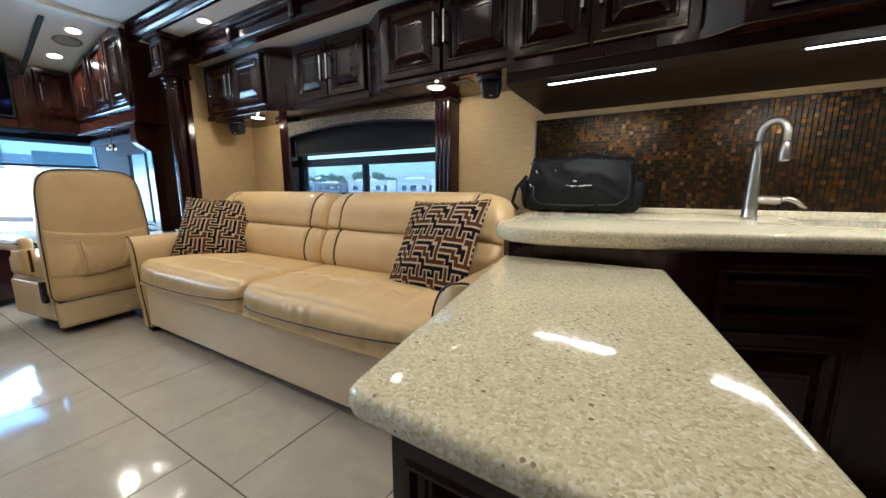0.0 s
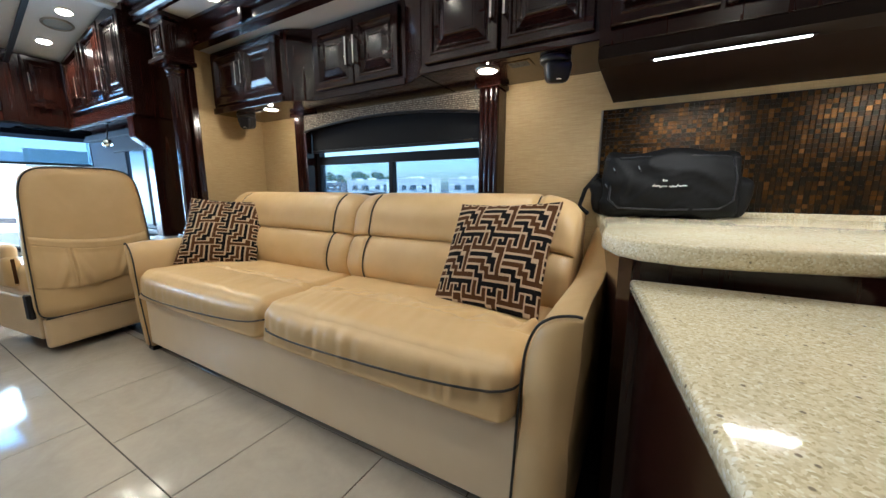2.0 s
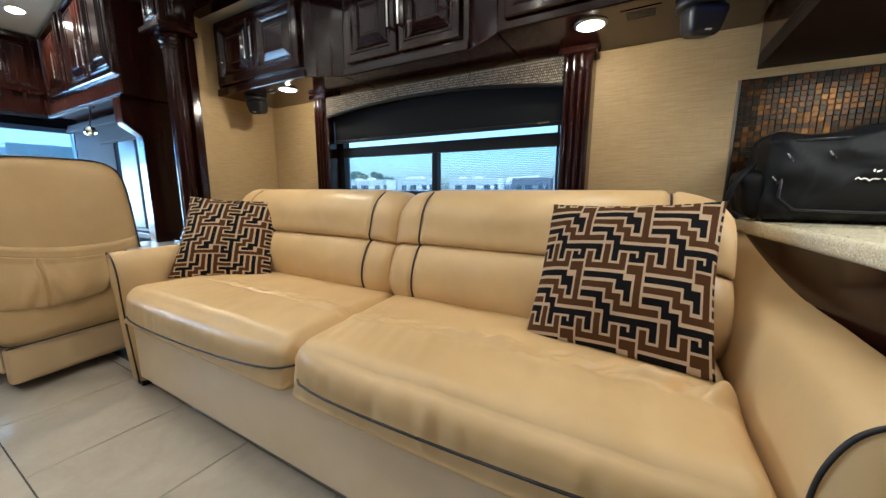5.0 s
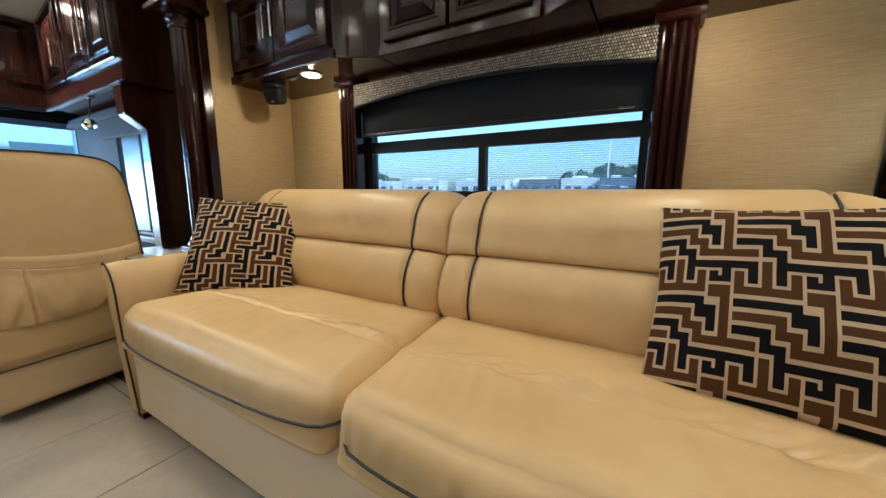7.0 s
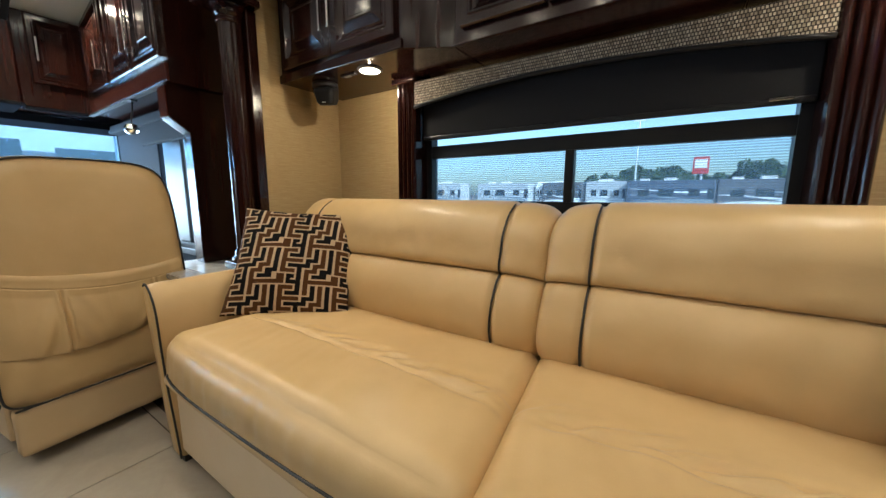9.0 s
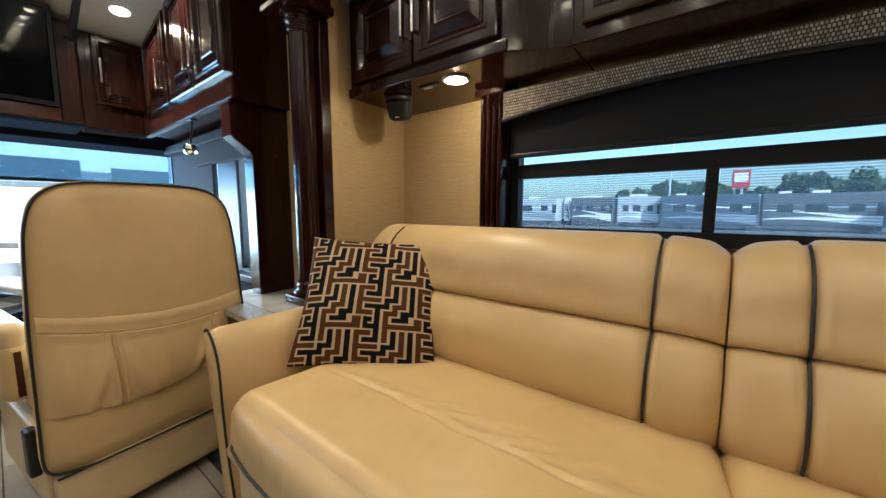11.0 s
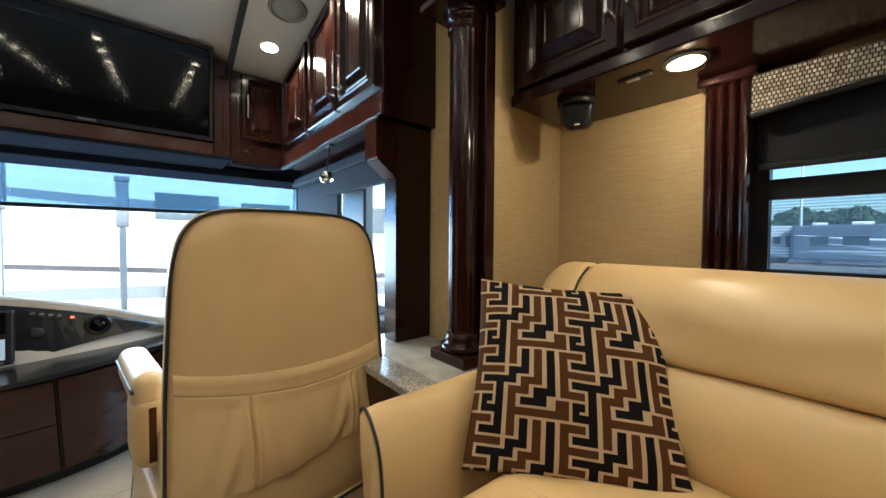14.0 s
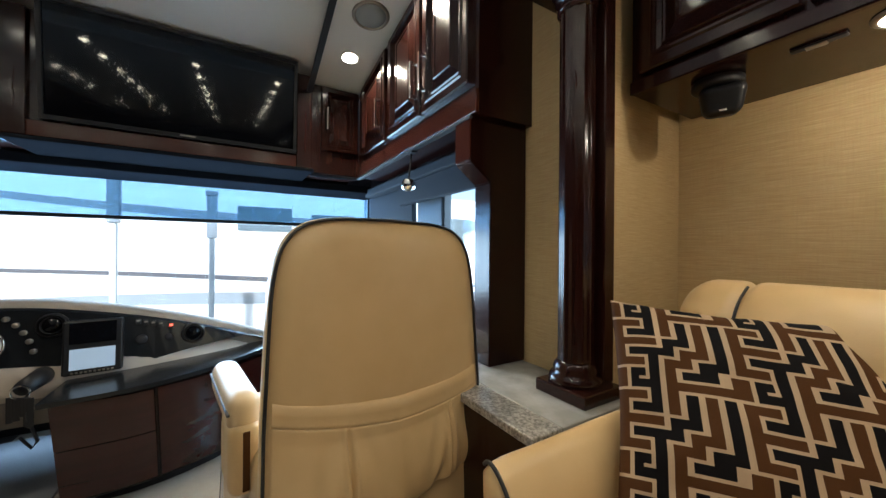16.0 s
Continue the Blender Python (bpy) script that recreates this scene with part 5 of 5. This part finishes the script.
for i in range(5):
    y = 0.205 + 0.024 * i + (0.012 if i == 4 else 0)
    bm = bmesh.new()
    add_box(bm, (-0.009, -0.011, 0.0), (0.009, 0.011, 0.009), 0.002, on_dash(y, dash_top(y) - 0.038))
    sw_ = part("rocker_switch", bm, BLACK, dash)
    bm = bmesh.new()
    add_box(bm, (-0.006, 0.0, 0.009), (0.006, 0.007, 0.011), 0.001, on_dash(y, dash_top(y) - 0.038))
    part("legend", bm, RED_LED if i == 4 else STEEL, sw_)
part("climate_knob", lathe(bmesh.new(), [(0.020, 0.0), (0.020, 0.010), (0.016, 0.014)], 20, on_dash(0.217, 0.600)), DARK_METAL, dash, smooth=True)
part("climate_knob", lathe(bmesh.new(), [(0.014, 0.0), (0.014, 0.010), (0.010, 0.014)], 20, on_dash(0.305, 0.598)), DARK_METAL, dash, smooth=True)
ga = part("gauge", lathe(bmesh.new(), [(0.062, 0.0), (0.062, 0.012), (0.056, 0.016), (0.054, 0.008)], 32, on_dash(-0.215, 0.630)), CHROME, dash, "round white gauge with chrome rim", True)
part("dial_face", lathe(bmesh.new(), [(0.053, 0.008), (0.053, 0.010)], 32, on_dash(-0.215, 0.630)), WHITE, ga)
bm = bmesh.new()
add_box(bm, (-0.002, 0.0, 0.011), (0.002, 0.042, 0.013), 0.0, on_dash(-0.215, 0.630) @ pose(0, 0, 0, 0, 0, 40))
part("needle", bm, BLACK, ga)
for i in range(5):
    part("gauge_button", lathe(bmesh.new(), [(0.010, 0.0), (0.010, 0.006), (0.007, 0.009)], 16, on_dash(-0.158 + 0.027 * i - 0.0022 * i * i, 0.722 - 0.022 * i - 0.0022 * i * i)), STEEL, dash, "silver round button", True)
part("steering_column", tube(bmesh.new(), [(-4.36, -0.06, 0.505), (-4.16, -0.06, 0.508)], [0.036, 0.026], 20), BLACK, dash, smooth=True)
ks = thing("key_ring", "bunch of keys and tags hanging from the ignition", "keys")
part("ring", tube(bmesh.new(), [(-4.12, -0.055 + 0.022 * math.cos(a), 0.505 + 0.022 * math.sin(a)) for k, a in ((k, 2 * math.pi * k / 14) for k in range(14))], 0.003, 6, True), CHROME, ks)
kr = random.Random(3)
for i in range(7):
    y = -0.085 + 0.010 * i
    part("key", boxed((-4.135 + 0.006 * i, y - 0.006, 0.39 + kr.random() * 0.06), (-4.132 + 0.006 * i, y + 0.010, 0.49), 0.001), DARK_METAL if i % 3 else BLACK, ks)
part("lanyard", tube(bmesh.new(), [(-4.12, -0.04, 0.49), (-4.10, -0.03, 0.42), (-4.11, -0.01, 0.34), (-4.13, -0.03, 0.31), (-4.11, -0.05, 0.36)], 0.005, 6), BLACK, ks)

# curved drawer unit under the dash
du = thing("drawer_unit", "curved dark cherry drawer unit under the dash", "cabinet")


def curve_plan(off, y0=0.01, y1=1.12, n=20):
    return [(-4.045 - 0.9 * max(0, y - 0.15) ** 1.9 + off, y) for y in (y0 + (y1 - y0) * i / n for i in range(n + 1))]


def curved_solid(off, depth, z0f, z1f, y0, y1, n=20):
    bm = bmesh.new()
    rings = []
    for x, y in curve_plan(off, y0, y1, n):
        z0, z1 = z0f(y), z1f(y)
        a0, a1 = -0.28 * (0.46 - z0), -0.28 * (0.46 - z1)
        rings.append([bm.verts.new(p) for p in ((x + a0, y, z0), (x + a1, y, z1), (x - depth, y, z1), (x - depth, y, z0))])
    for a, b in zip(rings, rings[1:]):
        for q in range(4):
            bm.faces.new((a[q], b[q], b[(q + 1) % 4], a[(q + 1) % 4]))
    bm.faces.new(rings[0][::-1])
    bm.faces.new(rings[-1])
    bmesh.ops.recalc_face_normals(bm, faces=bm.faces)
    return bm


part("body", curved_solid(-0.052, 0.36, lambda y: 0.05, lambda y: 0.46, 0.02, 0.72), WOOD, du)
part("plinth", curved_solid(-0.09, 0.32, lambda y: 0.0, lambda y: 0.049, 0.03, 0.70), BLACK, du)
part("shelf_top", curved_solid(0.0, 0.36, lambda y: 0.462 + 0.04 * max(0, y), lambda y: 0.480 + 0.04 * max(0, y), 0.005, 0.74, 30), SATIN_BLACK, du, "satin black curved shelf top")
part("drawer", curved_solid(-0.03, 0.10, lambda y: 0.28, lambda y: 0.455, 0.022, 0.292), WOOD_D, du)
part("drawer", curved_solid(-0.03, 0.14, lambda y: 0.07, lambda y: 0.276, 0.022, 0.292), WOOD_D, du)
part("door", curved_solid(-0.03, 0.14, lambda y: 0.07, lambda y: 0.458, 0.304, 0.71), WOOD_D, du)
rug = thing("cab_mat", "grey carpet mat in front of the driver's pedals", "mat")
part("carpet", boxed((-5.0, -1.1, 0.004), (-4.12, -0.05, 0.018), 0.004), cloth("grey carpet", (0.16, 0.17, 0.19), 160.0), rug)

# ---------- small fixtures ----------
SPOTS = [(-2.53, 1.66, BOT, 1), (-0.99, 1.66, BOT, 1)]


def downlight(x, y, z, m=None, r=0.042, watts=3.0, lamp=True, domed=False):
    d = thing("downlight", "round recessed downlight with a warm lit lens", "lamp", "downlights")
    mm = (m or pose(x, y, z)) @ pose(0, 0, 0, 180)
    part("trim_ring", lathe(bmesh.new(), [(r + 0.010, 0.0005), (r + 0.010, 0.004), (r + 0.004, 0.008), (r, 0.008), (r, 0.003)], 32, mm), STEEL if z < 1.6 else WHITE, d, smooth=True)
    part("lens", lathe(bmesh.new(), [(r - 0.001, 0.001), (r - 0.001, 0.007), (r * 0.7, 0.010), (r * 0.2, 0.011)], 32, mm), CEILING_LAMP if r == 0.020 else LAMP, d, "glowing warm lens", True)
    if lamp:
        ld = bpy.data.lights.new("downlight_beam", "POINT" if domed else "AREA")
        ld.energy, ld.color = watts, (1.0, 0.82, 0.56)
        if domed:
            ld.shadow_soft_size = 0.010
        else:
            ld.shape, ld.size, ld.spread = "DISK", 2 * r, radians(125)
        o = new("downlight_beam", ld)
        o.matrix_world = (m or pose(x, y, z)) @ pose(0, 0, -0.0135 if domed else -0.014)


for x, y, z, _ in SPOTS:
    downlight(x, y, z, watts=2.1 if x < -2 else 1.2, domed=True)
for x, w in ((-2.55, 0.35), (-1.35, 0.35), (1.05, 0.4)):
    downlight(x, 1.36, 2.0, r=0.034, watts=w)
# the row at x = 0.1 is unseen, added to light the pull-out table
for x in (-3.15, -2.75, -2.3, -1.9, -1.5, -1.0, 0.1):
    for y in (0.85, 0.3, -0.3, -0.8):
        downlight(x, y, CEIL, r=0.020, watts=0.7, lamp=(x, y) in ((-2.3, 0.85), (-1.0, 0.3), (0.1, 0.3)))
tilt = math.degrees(math.atan(SLOPE))
for x, y in ((-4.27, 1.07), (-3.78, 1.07), (-3.78, -0.4)):
    downlight(x, y, 2.155 + (x + 3.43) * SLOPE, pose(x, y, 2.155 + (x + 3.43) * SLOPE, 0, -tilt, 0), r=0.04, watts=2.2)
csp = thing("ceiling_speaker", "round grey speaker grille in the cab ceiling", "speaker")
cm = pose(-3.97, 1.08, 2.155 + (-3.97 + 3.43) * SLOPE, 0, -tilt, 0) @ pose(0, 0, 0, 180)
part("rim", lathe(bmesh.new(), [(0.085, 0.0005), (0.085, 0.004), (0.078, 0.009), (0.070, 0.008), (0.069, 0.003)], 40, cm), STEEL, csp, smooth=True)
part("grille", lathe(bmesh.new(), [(0.069, 0.001), (0.069, 0.004), (0.03, 0.007), (0.005, 0.008)], 40, cm), cloth("speaker mesh", (0.33, 0.36, 0.38), 1500.0), csp, smooth=True)
for x, y in ((-2.855, 1.685), (-0.695, 1.66)):
    sp = thing("surround_speaker", "small black speaker under the overhead cabinet", "speaker", "surround speakers")
    part("bracket", lathe(bmesh.new(), [(0.055, BOT - 0.022), (0.06, BOT - 0.018), (0.06, BOT - 0.0005)], 28, pose(x, y, 0)), BLACK, sp, smooth=True)
    bm = soft_box((0.094, 0.085, 0.080), 0.020, (10, 10, 10), lambda p, q: Vector((p.x * (1 + 0.14 * q.z), p.y * (1 + 0.1 * q.z), p.z)))
    bm.transform(pose(x + 0.01, y + 0.0, BOT - 0.058, 12, 0, 25))
    part("body", bm, BLACK, sp, smooth=True)
    bm = bmesh.new()
    add_box(bm, (-0.008, -0.044, -0.028), (0.008, -0.040, -0.024), 0.0, pose(x + 0.01, y, BOT - 0.058, 12, 0, 25))
    part("badge", bm, WHITE, sp)
lt = thing("cabinet_latch", "small grey latch plate under the cabinet", "latch")
part("plate", boxed((-2.70, 1.645, BOT - 0.006), (-2.61, 1.665, BOT - 0.0005), 0.002), BLACK, lt)
part("catch", boxed((-2.675, 1.645, BOT - 0.011), (-2.64, 1.660, BOT - 0.006), 0.002), STEEL, lt)
rc = thing("grille_plate", "dark square grille plate under the cabinet", "vent")
part("frame", boxed((-0.90, 1.62, BOT - 0.002), (-0.79, 1.70, BOT - 0.0005)), WOOD, rc)
for i in range(5):
    part("slat", boxed((-0.885, 1.632 + 0.013 * i, BOT - 0.003), (-0.805, 1.638 + 0.013 * i, BOT - 0.002)), BLACK, rc)
hc = thing("reading_lamp", "small chrome eyeball lamp hanging on a black cord", "lamp")
part("cord", tube(bmesh.new(), [(-3.80, 1.21, 1.411), (-3.80, 1.205, 1.36), (-3.79, 1.195, 1.32), (-3.785, 1.19, 1.285)], 0.004), BLACK, hc, smooth=True)
part("head", lathe(bmesh.new(), [(0.010, 0.035), (0.022, 0.030), (0.030, 0.015), (0.032, 0.0), (0.024, -0.012), (0.010, -0.020)], 24, pose(-3.785, 1.19, 1.255)), CHROME, hc, smooth=True)
part("mount", boxed((-3.83, 1.195, 1.404), (-3.77, 1.225, 1.4118), 0.002), BLACK, hc)

# ---------- outside ----------
ASPHALT = material("asphalt", (0.06, 0.06, 0.06), 0.9)
colour_in(ASPHALT, ramp(ASPHALT, noise_tex(ASPHALT, coords(ASPHALT), 0.6, 6.0), [(0.3, (0.07, 0.07, 0.068)), (0.7, (0.16, 0.155, 0.15))]))
RV_WHITE = material("white coach paint", (0.80, 0.81, 0.82), 0.3, 0, 0.4)
RV_GREY = material("grey coach paint", (0.25, 0.28, 0.32), 0.3, 0, 0.4)
RV_TAUPE = material("taupe coach paint", (0.10, 0.10, 0.115), 0.3, 0, 0.4)
RV_NAVY = material("slate blue coach paint", (0.075, 0.09, 0.13), 0.3, 0, 0.4)
RV_SILVER = material("silver coach paint", (0.45, 0.46, 0.48), 0.3, 0, 0.4)
# dark glass whose overexposed glare is put into the base colour
RV_GLASS_PALE = material("coach glass paled for overexposure", (0.14, 0.18, 0.21), 0.12, 0, 0.5)
RV_GLASS = material("dark coach glass", (0.03, 0.04, 0.05), 0.1, 0, 0.5)
LEAF = material("tree foliage", (0.05, 0.085, 0.03), 0.8)
colour_in(LEAF, ramp(LEAF, noise_tex(LEAF, coords(LEAF), 1.5), [(0.3, (0.03, 0.055, 0.02)), (0.7, (0.075, 0.12, 0.045))]))
BARK = material("bark", (0.08, 0.06, 0.045), 0.9)
SIGN_RED = material("red sign", (0.5, 0.03, 0.03), 0.5)
POST = material("galvanised post", (0.62, 0.66, 0.70), 0.5, 0.3)
GZ = -1.0
structure("ground", boxed((-900, -900, GZ - 0.1), (900, 900, GZ)), ASPHALT, "grey asphalt parking lot", "ground")


def coach(m, length, body, stripes, label, height=3.3, pane=None, panes=((-0.36, -0.22, 1.75, 2.5), (-0.12, 0.06, 1.75, 2.5), (0.22, 0.34, 1.8, 2.5), (0.42, 0.49, 1.5, 2.6))):
    c = thing("motorhome", label, "vehicle", "parked motorhomes")
    c.matrix_world = m
    bm = boxed((-length / 2, -1.25, 0.45), (length / 2, 1.25, height), 0.14)
    part("body", bm, body, c)
    part("skirt", boxed((-length / 2 + 0.2, -1.22, 0.18), (length / 2 - 0.2, 1.22, 0.45)), RV_TAUPE, c)
    part("roof_unit", boxed((-0.5, -0.45, height), (0.7, 0.45, height + 0.28), 0.06), WHITE, c)
    part("roof_unit", boxed((-length / 2 + 1.2, -0.4, height), (-length / 2 + 2.1, 0.4, height + 0.25), 0.06), WHITE, c)
    for sy in (-1, 1):
        for x0, x1, z0, z1 in panes:
            part("window", boxed((x0 * length, sy * 1.252, z0), (x1 * length, sy * 1.262, z1), 0.0), pane or RV_GLASS, c)
        for z, hgt, slope, mt in stripes:
            bm = bmesh.new()
            n = 16
            a, b = [], []
            for i in range(n + 1):
                u = i / n
                x = -length / 2 + 0.2 + (length - 0.4) * u
                zz = z + slope * math.sin(3.0 * u + z) * 0.35
                w = hgt * (0.15 + 0.85 * u)
                a.append(bm.verts.new((x, sy * 1.256, zz)))
                b.append(bm.verts.new((x, sy * 1.256, zz + w)))
            for i in range(n):
                bm.faces.new((a[i], a[i + 1], b[i + 1], b[i]))
            part("stripe", bm, mt, c)
        for wx in (-0.3, 0.36):
            bm = lathe(bmesh.new(), [(0.30, -0.12), (0.46, -0.10), (0.46, 0.10), (0.30, 0.12)], 24, pose(wx * length, sy * 1.1, 0.46, 90))
            part("wheel", bm, BLACK, c)
    return c


coach(pose(-9.6, 0.6, GZ, 0, 0, 90), 10.5, RV_WHITE, ((1.0, 0.30, 0.8, RV_GREY), (2.62, 0.22, 0.9, RV_GREY), (1.45, 0.12, 0.9, RV_TAUPE)), "white motorhome with grey swoosh stripes parked ahead", 3.02, RV_GLASS_PALE, ((-0.40, -0.30, 2.1, 2.6), (0.0, 0.07, 2.24, 2.6), (0.098, 0.165, 2.26, 2.53), (0.30, 0.40, 2.1, 2.6)))
for y, z0, z1 in ((-0.372, GZ, 1.62), (0.363, GZ, 1.50)):
    po = thing("bollard_post", "slim grey utility post in front of the motorhome", "post", "utility posts")
    part("post", boxed((-6.645, y - 0.025, z0), (-6.595, y + 0.025, z1 - 0.42), 0.01), POST, po)
    part("meter_box", boxed((-6.66, y - 0.045, z1 - 0.42), (-6.58, y + 0.045, z1), 0.01), RV_GREY, po, "grey power box")
    part("cap", boxed((-6.67, y - 0.055, z1), (-6.57, y + 0.055, z1 + 0.05), 0.01), RV_GREY, po)
er = random.Random(12)
# a close-parked row across the lot: ends of each vehicle along x, its height, paint and second paint
ROW = [(-62.0, -54.0, 3.3, RV_GREY, RV_WHITE), (-52.5, -45.5, 3.0, RV_TAUPE, RV_GREY), (-44.5, -36.0, 3.4, RV_SILVER, RV_TAUPE), (-33.9, -27.4, 3.5, RV_SILVER, RV_GREY), (-25.2, -17.6, 3.4, RV_SILVER, RV_GREY), (-17.2, -16.3, 3.3, RV_WHITE, RV_GREY), (-16.1, -11.2, 3.4, RV_TAUPE, RV_WHITE), (-11.0, -6.6, 3.5, RV_SILVER, RV_WHITE), (-6.4, 1.5, 3.45, RV_NAVY, RV_GREY), (1.7, 9.5, 3.5, RV_TAUPE, RV_WHITE), (10.5, 18.5, 3.4, RV_SILVER, RV_GREY)]
for x0, x1, hgt, bod, second in ROW:
    coach(pose((x0 + x1) / 2, 46 + 1.2 * math.sin(x0), GZ, 0, 0, er.uniform(-2, 2)), x1 - x0, bod, ((0.8, 0.55, 0.9, second), (1.5, 0.35, 1.1, second), (2.4, 0.22, 0.8, RV_GREY if second is RV_WHITE else RV_WHITE)), "parked motorhome in a row far across the lot", hgt)
for x, y, a, bod in ((-75, 40, 12, RV_TAUPE), (-66, 58, 92, RV_WHITE), (-88, 44, 8, RV_GREY)):
    coach(pose(x, y, GZ, 0, 0, a), er.uniform(9, 12), bod, ((1.0, 0.35, 0.8, RV_GREY), (1.7, 0.2, 0.9, RV_TAUPE)), "parked motorhome far across the lot", er.uniform(3.0, 3.4))


def tree(x, y, h, seed):
    t = thing("tree", "leafy green broadleaf tree behind the lot", "tree", "far trees")
    rg = random.Random(seed)
    bm = tube(bmesh.new(), [(x, y, GZ), (x + 0.1, y, GZ + h * 0.3), (x, y, GZ + h * 0.62)], [0.30, 0.22, 0.08], 8)
    for k in range(6):
        a = rg.uniform(0, 6.28)
        tube(bm, [(x, y, GZ + h * (0.28 + 0.05 * k)), (x + math.cos(a) * h * 0.14, y + math.sin(a) * h * 0.14, GZ + h * (0.45 + 0.05 * k)), (x + math.cos(a) * h * 0.26, y + math.sin(a) * h * 0.26, GZ + h * (0.55 + 0.05 * k))], [0.12, 0.08, 0.03], 6)
    part("trunk", bm, BARK, t)
    bm = bmesh.new()
    lobes = [(rg.uniform(-0.34, 0.34) * h, rg.uniform(-0.34, 0.34) * h, h * rg.uniform(0.40, 0.86), h * rg.uniform(0.10, 0.19)) for _ in range(11)]
    for _ in range(2600):
        lx, ly, lz, lr = rg.choice(lobes)
        d = Vector((rg.gauss(0, 1), rg.gauss(0, 1), rg.gauss(0, 0.8))).normalized() * lr * rg.uniform(0.6, 1.08)
        c = Vector((x + lx, y + ly, GZ + lz)) + d
        s = rg.uniform(0.11, 0.27)
        e = Euler((rg.uniform(0, 6), rg.uniform(0, 6), rg.uniform(0, 6))).to_matrix()
        bm.faces.new([bm.verts.new(c + e @ Vector(p) * s) for p in ((-1, -0.6, 0), (1, -0.6, 0.2), (0.8, 0.8, 0), (-0.7, 0.9, -0.2))])
    tagged(part("crown", bm, LEAF, t), kind="stuff")


for i, (bearing, away, h) in enumerate(((6.6, 80, 7.2), (3.9, 82, 7.9), (0.9, 84, 7.6), (-1.6, 88, 6.8), (-3.6, 86, 6.2), (-5.4, 84, 6.5), (-7.6, 80, 8.0), (-10.2, 78, 8.7), (-13.4, 80, 8.2), (-17, 82, 8.4), (-22, 80, 8.0), (10.2, 74, 6.0), (24, 86, 4.8), (38.6, 84, 5.6), (41.2, 84, 7.4), (43.4, 86, 7.9), (46.0, 88, 7.6), (48.6, 88, 8.2), (51.5, 86, 8.0), (55, 84, 8.2))):
    tree(-1.4 - away * math.tan(radians(bearing)), 0.5 + away, h, i + 2)
pole = thing("light_pole", "tall grey lamp pole across the lot", "lamp post")
part("post", tube(bmesh.new(), [(-7.1, 60, GZ), (-7.1, 60, 11.5)], [0.14, 0.09], 10), POST, pole)
part("lamp_head", boxed((-7.9, 59.9, 11.4), (-6.3, 60.1, 11.6), 0.03), POST, pole)
sg = thing("road_sign", "tall red and white roadside sign", "sign")
part("post", tube(bmesh.new(), [(1.15, 70.3, GZ), (1.15, 70.3, 4.3)], 0.16, 8), POST, sg)
part("board", boxed((-0.1, 69.85, 4.2), (2.0, 70.15, 6.9), 0.05, None), SIGN_RED, sg)
part("stripe", boxed((0.15, 69.82, 5.1), (1.75, 69.845, 6.5)), WHITE, sg)
# ---------- floor tiles ----------
S = 0.457
fl = bpy.data.objects["floor"]


def tile_mesh(w, h):
    bm = boxed((0.002, 0.002, -0.004), (w - 0.002, h - 0.002, 0.0), 0.0)
    top = [e for e in bm.edges if all(abs(v.co.z) < 1e-6 for v in e.verts)]
    bmesh.ops.bevel(bm, geom=top, offset=0.001, segments=1, affect="EDGES")
    me = bpy.data.meshes.new("tile")
    bm.to_mesh(me)
    bm.free()
    me.materials.append(TILE)
    return me


cut = {}


def lay(x, y, h=S):
    """One tile, trimmed where it meets the rear, front and near walls."""
    x0, x1, y0, y1 = max(x, FRONT_X), min(x + S, REAR_X), max(y, NEAR_Y), y + h
    if x1 - x0 < 0.02 or y1 - y0 < 0.02:
        return
    key = (round(x1 - x0, 3), round(y1 - y0, 3))
    if key not in cut:
        cut[key] = tile_mesh(*key)
    o = new("tile", cut[key])
    o.parent = fl
    o.location = (x0, y0, 0)


for j in range(-4, 1):
    for i in range(-9, 7):
        lay(-1.06 + (i + (0.0 if j % 2 == 0 else 0.5)) * S, 0.505 + j * S)
for i in range(-5, 7):
    lay(-1.19 + i * S, 0.505 + S, 0.042)
